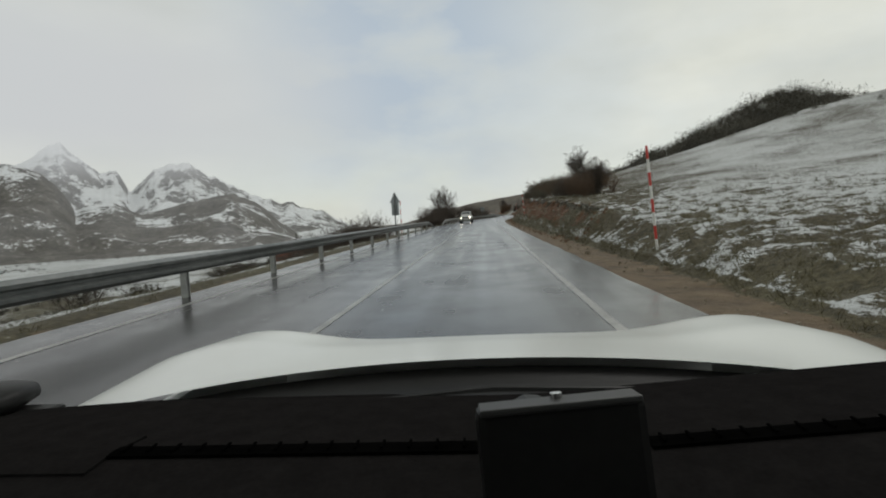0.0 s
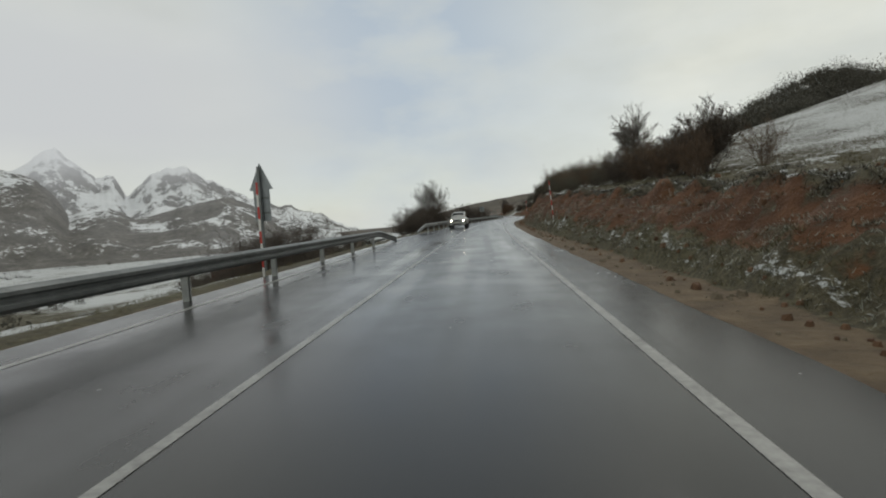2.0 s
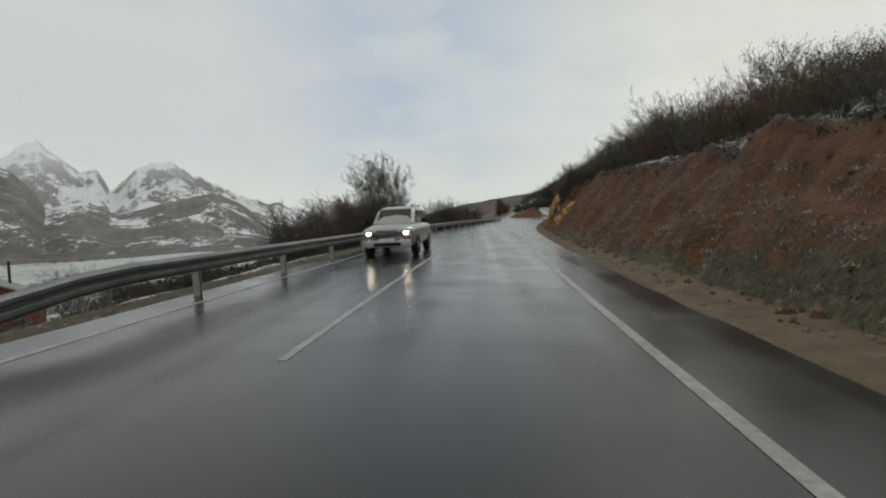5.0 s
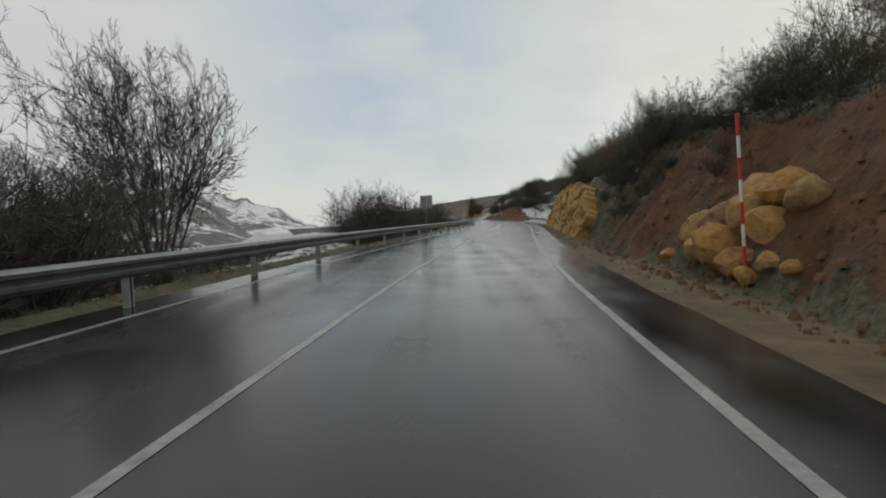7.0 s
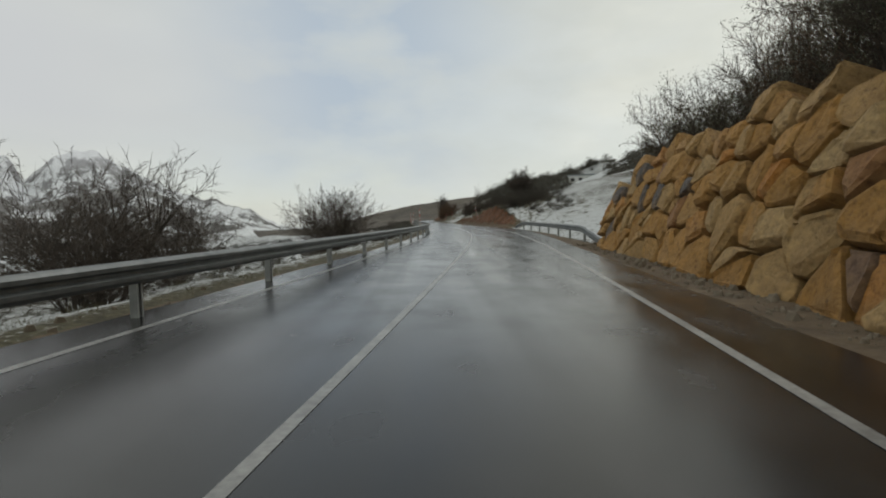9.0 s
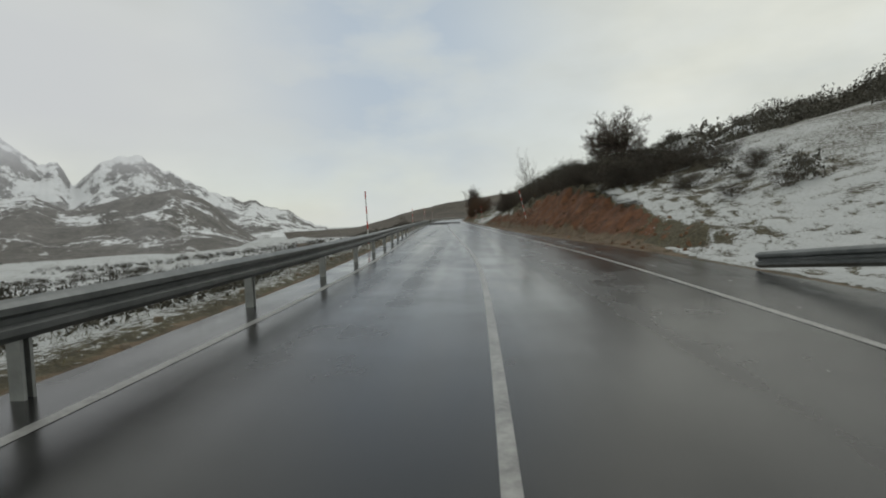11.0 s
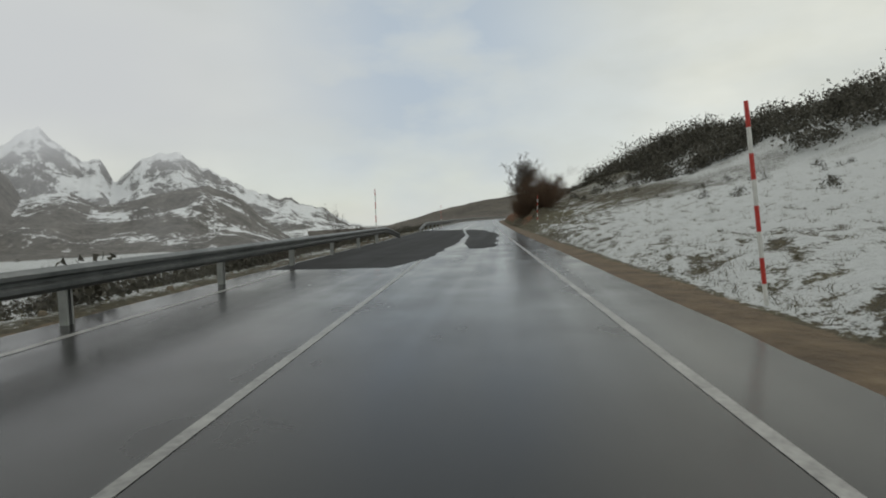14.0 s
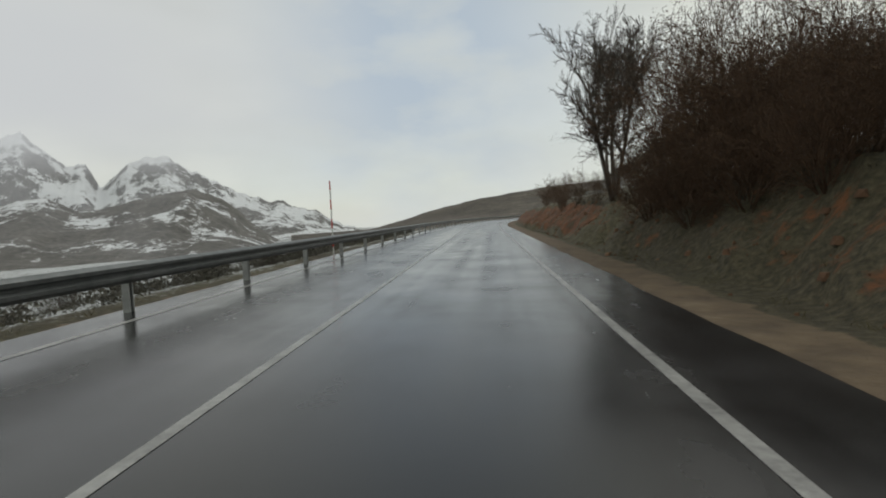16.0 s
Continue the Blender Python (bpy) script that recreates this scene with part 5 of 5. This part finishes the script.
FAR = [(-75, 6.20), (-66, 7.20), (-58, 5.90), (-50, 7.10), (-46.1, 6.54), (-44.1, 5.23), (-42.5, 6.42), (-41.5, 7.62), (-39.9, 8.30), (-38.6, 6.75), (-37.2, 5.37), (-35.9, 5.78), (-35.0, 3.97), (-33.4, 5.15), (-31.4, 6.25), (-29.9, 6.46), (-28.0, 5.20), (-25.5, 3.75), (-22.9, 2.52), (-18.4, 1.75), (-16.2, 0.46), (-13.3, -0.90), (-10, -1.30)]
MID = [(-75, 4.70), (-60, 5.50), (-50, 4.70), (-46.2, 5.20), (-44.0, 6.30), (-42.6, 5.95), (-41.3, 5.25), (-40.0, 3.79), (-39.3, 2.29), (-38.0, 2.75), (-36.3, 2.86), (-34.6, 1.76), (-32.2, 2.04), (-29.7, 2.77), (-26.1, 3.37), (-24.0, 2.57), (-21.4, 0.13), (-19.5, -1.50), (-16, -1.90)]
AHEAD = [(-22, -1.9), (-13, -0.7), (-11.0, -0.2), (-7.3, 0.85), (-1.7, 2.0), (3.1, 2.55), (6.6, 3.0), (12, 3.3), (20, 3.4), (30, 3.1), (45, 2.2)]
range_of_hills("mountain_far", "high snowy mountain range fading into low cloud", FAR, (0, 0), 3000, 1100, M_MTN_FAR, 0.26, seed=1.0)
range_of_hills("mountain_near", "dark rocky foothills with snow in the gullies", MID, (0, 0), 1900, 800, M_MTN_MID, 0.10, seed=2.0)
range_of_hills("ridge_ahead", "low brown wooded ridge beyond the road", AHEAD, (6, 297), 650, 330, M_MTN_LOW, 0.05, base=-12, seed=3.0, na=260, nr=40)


def mist(name, radius, z0, z1, a0, a1, density, floor_z, rise):
    n, k = 60, 24
    v, f, th = [], [], []
    for i in range(n + 1):
        a = radians(a0 + (a1 - a0) * i / n)
        for j in range(k + 1):
            h = j / k
            v.append((radius * math.sin(a), radius * math.cos(a), z0 + (z1 - z0) * h))
            side = min(1, i / 10, (n - i) / 16)
            th.append(side * min(1, (1 - h) / 0.35) * min(1, h / 0.08))
    for i in range(n):
        for j in range(k):
            b = i * (k + 1) + j
            f.append((b, b + 1, b + k + 2, b + k + 1))
    ob = part(name, (v, f), haze_glow_material(name, density, floor_z, rise), smooth=True)
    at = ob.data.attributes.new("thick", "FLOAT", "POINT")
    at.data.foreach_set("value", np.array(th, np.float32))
    ob.visible_shadow = False
    return tagged(ob, "glowing translucent sheet imitating thin grey mist and low cloud before the mountains", "mist", kind="stuff")


# two added curved sheets whose own glow paints the haze over the mountains
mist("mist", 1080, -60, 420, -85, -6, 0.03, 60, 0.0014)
mist("low_cloud_glow", 1960, -60, 860, -95, -10, 0.12, 150, 0.0050)


# ---------------------------------------------------------------- buildings
def gable_house(m, w, d, h, rise, wall_mat, roof_mat, label, name="house", windows=2):
    t = thing(name, m, label, "house")
    bm = bmesh.new()
    pts = [(-w / 2, 0), (w / 2, 0), (w / 2, h), (0, h + rise), (-w / 2, h)]
    a = [bm.verts.new((x, -d / 2, z)) for x, z in pts]
    b = [bm.verts.new((x, d / 2, z)) for x, z in pts]
    bm.faces.new(a)
    bm.faces.new(b[::-1])
    for i in range(5):
        bm.faces.new((a[i], b[i], b[(i + 1) % 5], a[(i + 1) % 5]))
    bmesh.ops.recalc_face_normals(bm, faces=bm.faces)
    part("wall", bm, wall_mat, t)
    ang = math.degrees(math.atan2(rise, w / 2))
    run = math.hypot(w / 2, rise) + 0.35
    for sgn in (-1, 1):
        bm = box(0, 0, 0, run, d + 0.7, 0.10, 0.01)
        part("roof", bm, roof_mat, t, m=pose(sgn * (w / 4 + 0.1), 0, h + rise / 2 + 0.03, 0, sgn * ang, 0))
    for k in range(windows):
        x = (k - (windows - 1) / 2) * w / (windows + 0.4)
        win = part("window", box(x, -d / 2 - 0.005, h * 0.55, 0.8, 0.06, 0.8, 0.01), M_DARK, t)
        part("frame", box(x, -d / 2 - 0.045, h * 0.55 + 0.43, 0.95, 0.05, 0.08), M_PLASTER, win)
    return t


hut = gable_house(rpose(96, -36.5, -6.4, 48), 5.8, 7.0, 3.0, 1.4, M_BRICK, M_TILE, "small dark red house with a grey sheet roof below the road", windows=2)
part("chimney", tube([(1.0, 1.4, 3.4), (1.0, 1.4, 5.8)], 0.10, 10), M_DARK, hut, "dark metal chimney pipe")
part("door", box(-1.75, -3.52, 1.0, 0.9, 0.08, 2.0, 0.01), M_WOOD, hut)


def far_house():
    s, q = 290.5, 50.5
    t = thing("house", rpose(s, q, gz(s, q) - 0.1, -28), "low white house with a flat grey roof on the hillside", "house")
    part("wall", box(0, 0, 1.5, 10.0, 6.0, 3.0, 0.02), M_PLASTER, t)
    part("roof", box(0, 0, 3.1, 10.8, 6.8, 0.35, 0.03), M_SIGN, t)
    for k in range(4):
        win = part("window", box(-3.6 + 2.4 * k, -3.0, 1.75, 1.1, 0.08, 1.1, 0.01), M_DARK, t)
        part("sill", box(-3.6 + 2.4 * k, -3.06, 1.15, 1.25, 0.14, 0.07, 0.01), M_PLASTER, win)
    part("terrace", box(0, -4.5, -0.5, 11.0, 3.0, 1.2, 0.02), M_SIGN, t)
    return t


far_house()


def shed():
    t = thing("shed", rpose(219.0, -12.0, -2.9, 15), "dark red-brown shed with yellow boards below the road", "shed")
    part("wall", box(0, 0, 0.9, 3.4, 2.6, 1.9, 0.02), M_BRICK, t)
    part("roof", box(0, 0, 1.95, 3.8, 3.0, 0.12, 0.02), M_WOOD, t, m=pose(0, 0, 0, 6, 0, 0))
    for x in (-0.9, 0.6):
        part("board", box(x, -1.33, 1.0, 0.5, 0.04, 0.9, 0.01), M_YELLOW, t, "yellow board")
    part("door", box(1.3, -1.33, 0.85, 0.7, 0.05, 1.6, 0.01), M_WOOD, t)


shed()


def fence():
    t = thing("fence", Matrix(), "old wooden post and wire fence below the road", "fence")
    ps = []
    for k in range(9):
        s, q = 64 + 1.9 * k, -8.5 - 0.45 * k
        z = gz(s, q)
        part("post", tube([rp(s, q, z - 0.2), rp(s + 0.05, q, z + 1.05)], [0.06, 0.05], 7), M_WOOD, t)
        ps.append(rp(s, q, z))
    for h in (0.35, 0.65, 0.95):
        part("wire", tube([p + Vector((0, 0, h)) for p in ps], 0.006, 4), M_GALV, t)


fence()


# ---------------------------------------------------------------- cars
M_CAR_WHITE = simple("white_car_paint", (0.66, 0.68, 0.67), (0.72, 0.74, 0.73), 0.22, 0, 1.5, 0)
M_CAR_SILVER = simple("silver_car_paint", (0.40, 0.41, 0.40), (0.48, 0.49, 0.48), 0.28, 0.5, 1.5, 0)
M_RUBBER = simple("black_rubber", (0.012, 0.012, 0.012), (0.03, 0.03, 0.03), 0.75, 0, 20, 0.1)
M_DASH = simple("dark_dashboard_plastic", (0.010, 0.0094, 0.0094), (0.016, 0.015, 0.015), 0.8, 0, 160, 0.15, 0.001)
M_DASH.node_tree.nodes["Principled BSDF"].inputs["Specular IOR Level"].default_value = 0.0
M_BLACK = simple("black_plastic", (0.006, 0.006, 0.006), (0.011, 0.011, 0.011), 0.45, 0, 60, 0.03)
M_BLACK.node_tree.nodes["Principled BSDF"].inputs["Specular IOR Level"].default_value = 0.15
M_SLOT = simple("deep_black_slot", (0.0015, 0.0015, 0.0015), (0.003, 0.003, 0.003), 0.9, 0, 60, 0)
M_SLOT.node_tree.nodes["Principled BSDF"].inputs["Specular IOR Level"].default_value = 0.0
M_GLASS_DARK = simple("dark_glass", (0.015, 0.018, 0.020), (0.03, 0.034, 0.037), 0.06, 0, 2, 0)
M_CHROME = simple("chrome_trim", (0.5, 0.5, 0.5), (0.6, 0.6, 0.6), 0.15, 1.0, 4, 0)


def lamp_glow():
    m, nt, b = material("headlight_glow", 0.2)
    b.inputs["Base Color"].default_value = (0.9, 0.88, 0.8, 1)
    b.inputs["Emission Color"].default_value = (1.0, 0.86, 0.62, 1)
    b.inputs["Emission Strength"].default_value = 14.0
    return m


M_GLOW = lamp_glow()


def wheel(parent, x, y, r, w):
    """A tyre with its rim, as a part of a car."""
    v, f = [], []
    prof = [(-w / 2, r * 0.62), (-w / 2, r * 0.93), (-w * 0.36, r), (w * 0.36, r), (w / 2, r * 0.93), (w / 2, r * 0.62)]
    n, k = 28, len(prof)
    for i in range(n):
        t = 2 * math.pi * i / n
        v += [(a, b * math.cos(t), b * math.sin(t)) for a, b in prof]
    for i in range(n):
        for j in range(k):
            f.append((i * k + j, i * k + (j + 1) % k, ((i + 1) % n) * k + (j + 1) % k, ((i + 1) % n) * k + j))
    t = part("wheel", (v, f), M_RUBBER, parent, m=pose(x, y, r))
    bm = bmesh.new()
    sgn = 1 if x > 0 else -1
    for i in range(7):
        add_box(bm, sgn * w * 0.36, 0, r * 0.32, 0.03, r * 0.16, r * 0.62, 0, m=pose(0, 0, 0, 360 / 7 * i, 0, 0))
    bmesh.ops.create_cone(bm, cap_ends=True, segments=16, radius1=r * 0.16, radius2=r * 0.16, depth=0.05, matrix=Matrix.Translation((sgn * w * 0.36, 0, 0)) @ pose(0, 0, 0, 0, 90, 0))
    part("rim", bm, M_CHROME, t, "alloy rim")


def loft(stations, n=20, power=3.2):
    """Closed skin through rounded cross-sections: (y, half width, bottom, top)."""
    v, f = [], []
    for y, hw, z0, z1 in stations:
        for k in range(n):
            t = 2 * math.pi * k / n
            c, s = math.cos(t), math.sin(t)
            v.append((hw * math.copysign(abs(c) ** (2 / power), c), y, (z0 + z1) / 2 + (z1 - z0) / 2 * math.copysign(abs(s) ** (2 / power), s)))
    for i in range(len(stations) - 1):
        for k in range(n):
            f.append((i * n + k, i * n + (k + 1) % n, (i + 1) * n + (k + 1) % n, (i + 1) * n + k))
    f += [tuple(range(n)), tuple(reversed(range((len(stations) - 1) * n, len(stations) * n)))]
    f = [tuple(reversed(x)) for x in f]
    return v, f


def silver_car():
    c = thing("car", rpose(78.6, -1.55, 0.0, 180) , "silver off-road car with lit headlights in the oncoming lane", "car")
    # nose at y = 0, tail behind at negative y
    part("body", loft([(0.0, 0.66, 0.50, 0.82), (-0.06, 0.80, 0.36, 0.92), (-0.30, 0.88, 0.30, 1.02), (-1.15, 0.91, 0.28, 1.10), (-2.4, 0.92, 0.28, 1.12), (-3.7, 0.91, 0.30, 1.12), (-4.35, 0.88, 0.38, 1.08), (-4.5, 0.80, 0.48, 1.0)], 24, 4.5), M_CAR_SILVER, c, smooth=True)
    part("cabin", loft([(-1.10, 0.74, 1.02, 1.10), (-1.75, 0.70, 1.02, 1.62), (-2.2, 0.69, 1.02, 1.70), (-3.6, 0.68, 1.02, 1.70), (-4.3, 0.66, 1.02, 1.25)], 24, 4.5), M_CAR_SILVER, c, smooth=True)
    part("windscreen", ([(-0.62, -1.16, 1.13), (0.62, -1.16, 1.13), (0.56, -1.70, 1.595), (-0.56, -1.70, 1.595)], [(0, 1, 2, 3)]), M_GLASS_DARK, c)
    for sgn in (-1, 1):
        part("side_window", box(sgn * 0.705, -2.75, 1.36, 0.03, 1.9, 0.36, 0.01), M_GLASS_DARK, c)
        lamp = part("headlight", loft([(0.02, 0.07, 0.69, 0.79), (-0.10, 0.10, 0.66, 0.82)], 16, 2.6), M_GLOW, c, "lit headlight", m=pose(sgn * 0.62, 0.0, 0.04))
        part("bezel", box(0, -0.08, 0.74, 0.38, 0.10, 0.27, 0.02), M_CHROME, lamp)
        part("fog_lamp", tube([(sgn * 0.60, 0.03, 0.47), (sgn * 0.60, -0.06, 0.47)], 0.07, 14), M_GLOW, c, "lit fog lamp")
        part("mirror", box(sgn * 1.02, -1.55, 1.16, 0.2, 0.10, 0.16, 0.03), M_BLACK, c)
        wheel(c, sgn * 0.80, -0.85, 0.35, 0.23)
        wheel(c, sgn * 0.80, -3.55, 0.35, 0.23)
    g = part("grille", box(0, 0.015, 0.80, 0.72, 0.06, 0.16, 0.01), M_BLACK, c)
    for k in range(3):
        part("bar", box(0, 0.05, 0.755 + 0.045 * k, 0.70, 0.012, 0.014), M_CHROME, g)
    part("bumper", box(0, -0.02, 0.44, 1.62, 0.16, 0.24, 0.05), M_CAR_SILVER, c)
    part("air_intake", box(0, 0.065, 0.42, 0.9, 0.02, 0.10, 0.01), M_BLACK, c)
    part("number_plate", box(0, 0.075, 0.56, 0.52, 0.02, 0.11, 0.005), M_WHITE, c)
    part("roof_rail", box(-0.58, -2.8, 1.72, 0.04, 1.9, 0.04, 0.01), M_BLACK, c)
    part("roof_rail", box(0.58, -2.8, 1.72, 0.04, 1.9, 0.04, 0.01), M_BLACK, c)


silver_car()


def grid_skin(xs, ys, height, thick=0.012):
    """A curved panel over a grid, with thickness."""
    v, f = [], []
    nx, ny = len(xs), len(ys)
    for lower in (0, 1):
        for y in ys:
            for x in xs:
                v.append((x, y, height(x, y) - lower * thick))
    off = nx * ny
    for j in range(ny - 1):
        for i in range(nx - 1):
            a = j * nx + i
            f.append((a, a + 1, a + nx + 1, a + nx))
            f.append((off + a, off + a + nx, off + a + nx + 1, off + a + 1))
    rim = [i for i in range(nx)] + [j * nx + nx - 1 for j in range(1, ny)] + [(ny - 1) * nx + i for i in range(nx - 2, -1, -1)] + [j * nx for j in range(ny - 2, 0, -1)]
    for a, b in zip(rim, rim[1:] + rim[:1]):
        f.append((b, a, off + a, off + b))
    return v, f


def white_car():
    """The white car at the start of the drive; the camera leaves it over the bonnet."""
    c = thing("car", pose(0, -0.006, -0.026, 0.3), "white car with dark dashboard standing on the wet road", "car")

    def bonnet_z(x, y):
        mid = float(np.interp(y, [0.8, 0.95, 1.3, 1.6, 1.9, 2.1, 2.28], [0.985, 0.982, 0.935, 0.875, 0.80, 0.70, 0.55]))
        a = abs(x)
        k = float(np.interp(y, [0.95, 1.3, 1.6], [0.12, 0.07, 0.035]))
        bulge = float(np.interp(y, [0.95, 1.3, 1.6, 1.9, 2.15], [0.0, 0.042, 0.056, 0.036, 0.0])) * math.exp(-((a - 0.70) / 0.21) ** 2)
        return mid - k * a * a + bulge - 3.0 * max(a - 0.85, 0) ** 1.5

    xs = np.linspace(-0.9, 0.9, 49).tolist()

    def lip(x):
        return 0.90 + 0.08 * (1 - (x / 0.9) ** 2)

    v, f = [], []
    nx = len(xs)
    rows_ = 26
    for j in range(rows_):
        for x in xs:
            y = lip(x) + (2.28 - lip(x)) * j / (rows_ - 1)
            v.append((x, y, bonnet_z(x, y)))
    for j in range(rows_ - 1):
        for i in range(nx - 1):
            a = j * nx + i
            f.append((a, a + 1, a + nx + 1, a + nx))
    part("bonnet", (v, f), M_CAR_WHITE, c, "white bonnet with raised wings", smooth=True)
    # black cowl between bonnet and dashboard
    v, f = [], []
    for j in range(7):
        for x in xs:
            t = j / 6
            y = lip(x) - 0.17 + 0.18 * t
            v.append((x, y, bonnet_z(x, lip(x)) - 0.022 - 0.012 * math.sin(t * math.pi) + 0.004 * t))
    for j in range(6):
        for i in range(nx - 1):
            a = j * nx + i
            f.append((a, a + 1, a + nx + 1, a + nx))
    part("cowl", (v, f), M_BLACK, c, "black wiper cowl", smooth=True)

    def dash_z(x, y):
        return float(np.interp(y, [0.1, 0.22, 0.3, 0.42, 0.6, 0.75, 0.95], [0.72, 0.88, 0.95, 0.972, 0.982, 0.965, 0.935])) + 0.07 * max(x - 0.15, 0) - 0.05 * max(-x - 0.6, 0)

    part("dashboard", grid_skin(np.linspace(-0.86, 0.86, 31).tolist(), np.linspace(0.1, 0.90, 22).tolist(), dash_z, 0.03), M_DASH, c, "dark grey dashboard", smooth=True)
    for x0, x1 in ((-0.46, -0.02), (0.17, 0.58)):
        vent = part("vent", grid_skin(np.linspace(x0, x1, 12).tolist(), [0.585, 0.60, 0.612], lambda x, y: dash_z(x, y) + 0.004, 0.01), M_SLOT, c, "black air vent slot")
        for k in range(14):
            x = x0 + (x1 - x0) * (k + 0.5) / 14
            part("fin", box(x, 0.60, dash_z(x, 0.6) + 0.006, 0.003, 0.02, 0.002), M_SLOT, vent)
    part("speaker_grille", grid_skin(np.linspace(-0.60, -0.46, 6).tolist(), [0.55, 0.60, 0.66], lambda x, y: dash_z(x, y) + 0.003, 0.008), M_DASH, c)
    for x in (-0.10, 0.0, 0.13):
        part("seam", box(x, 0.40, dash_z(x, 0.42) + 0.002, 0.003, 0.22, 0.002), M_BLACK, c)
    nav = part("navigator", box(0, 0, 0, 0.135, 0.028, 0.088, 0.008), M_BLACK, c, "black satellite navigator on a mount", m=pose(0.054, 0.43, 1.052, -8, -3, 4))
    part("lip", box(0, -0.002, 0.042, 0.128, 0.03, 0.006, 0.002), M_DARK, nav)
    part("button", tube([(0.0, 0.004, 0.045), (0.0, 0.004, 0.049)], 0.005, 12), M_CHROME, nav)
    part("mount", tube([(0.05, 0.47, 1.03), (0.05, 0.58, 1.01), (0.045, 0.66, 0.985)], [0.018, 0.022, 0.035], 12), M_BLACK, c)
    part("wiper", tube([(-0.62, 0.80, 0.925), (0.0, 0.90, 0.945), (0.55, 0.86, 0.94)], 0.008, 8), M_BLACK, c)
    # shell
    for sgn in (-1, 1):
        part("front_wing", box(sgn * 0.875, 1.42, 0.58, 0.05, 1.4, 0.42, 0.02), M_CAR_WHITE, c)
        part("door", box(sgn * 0.885, 0.05, 0.60, 0.06, 1.25, 0.72, 0.02), M_CAR_WHITE, c)
        part("rear_door", box(sgn * 0.885, -1.15, 0.60, 0.06, 1.1, 0.72, 0.02), M_CAR_WHITE, c)
        part("rear_wing", box(sgn * 0.88, -2.0, 0.62, 0.06, 0.6, 0.76, 0.02), M_CAR_WHITE, c)
        part("front_pillar", tube([(sgn * 0.87, 0.72, 0.93), (sgn * 0.70, 0.10, 1.47)], 0.03, 8), M_CAR_WHITE, c)
        part("middle_pillar", tube([(sgn * 0.84, -0.55, 0.93), (sgn * 0.67, -0.6, 1.47)], 0.04, 8), M_BLACK, c)
        part("rear_pillar", tube([(sgn * 0.84, -1.95, 0.95), (sgn * 0.64, -1.5, 1.47)], 0.06, 8), M_CAR_WHITE, c)
        mir = part("mirror", loft([(-0.04, 0.06, -0.02, 0.022), (0.0, 0.085, -0.026, 0.03), (0.08, 0.06, -0.02, 0.022), (0.11, 0.03, -0.01, 0.01)], 16, 2.6), M_BLACK, c, smooth=True, m=pose(sgn * 0.96, 0.90, 0.94))
        part("arm", box(-sgn * 0.09, 0.02, -0.03, 0.10, 0.06, 0.03, 0.01), M_BLACK, mir)
        wheel(c, sgn * 0.80, 1.45, 0.32, 0.2)
        wheel(c, sgn * 0.80, -1.2, 0.32, 0.2)
        part("seat", box(sgn * 0.38, -0.5, 0.55, 0.5, 0.5, 0.2, 0.06), M_DASH, c)
        part("seat_back", box(sgn * 0.38, -0.78, 0.9, 0.5, 0.14, 0.6, 0.05), M_DASH, c)
    part("roof", grid_skin(np.linspace(-0.72, 0.72, 13).tolist(), np.linspace(-1.75, 0.16, 13).tolist(), lambda x, y: 1.50 - 0.06 * x * x - 0.02 * (y + 0.8) ** 2, 0.05), M_CAR_WHITE, c, smooth=True)
    part("tailgate", box(0, -2.05, 0.75, 1.6, 0.06, 0.75, 0.02, m=pose(0, 0, 0)), M_CAR_WHITE, c)
    part("floor", box(0, -0.2, 0.30, 1.7, 3.9, 0.06, 0.01), M_RUBBER, c)
    part("bumper", loft([(2.24, 0.88, 0.25, 0.60), (2.36, 0.78, 0.28, 0.56), (2.42, 0.55, 0.32, 0.52)], 20, 4), M_CAR_WHITE, c, smooth=True)


white_car()
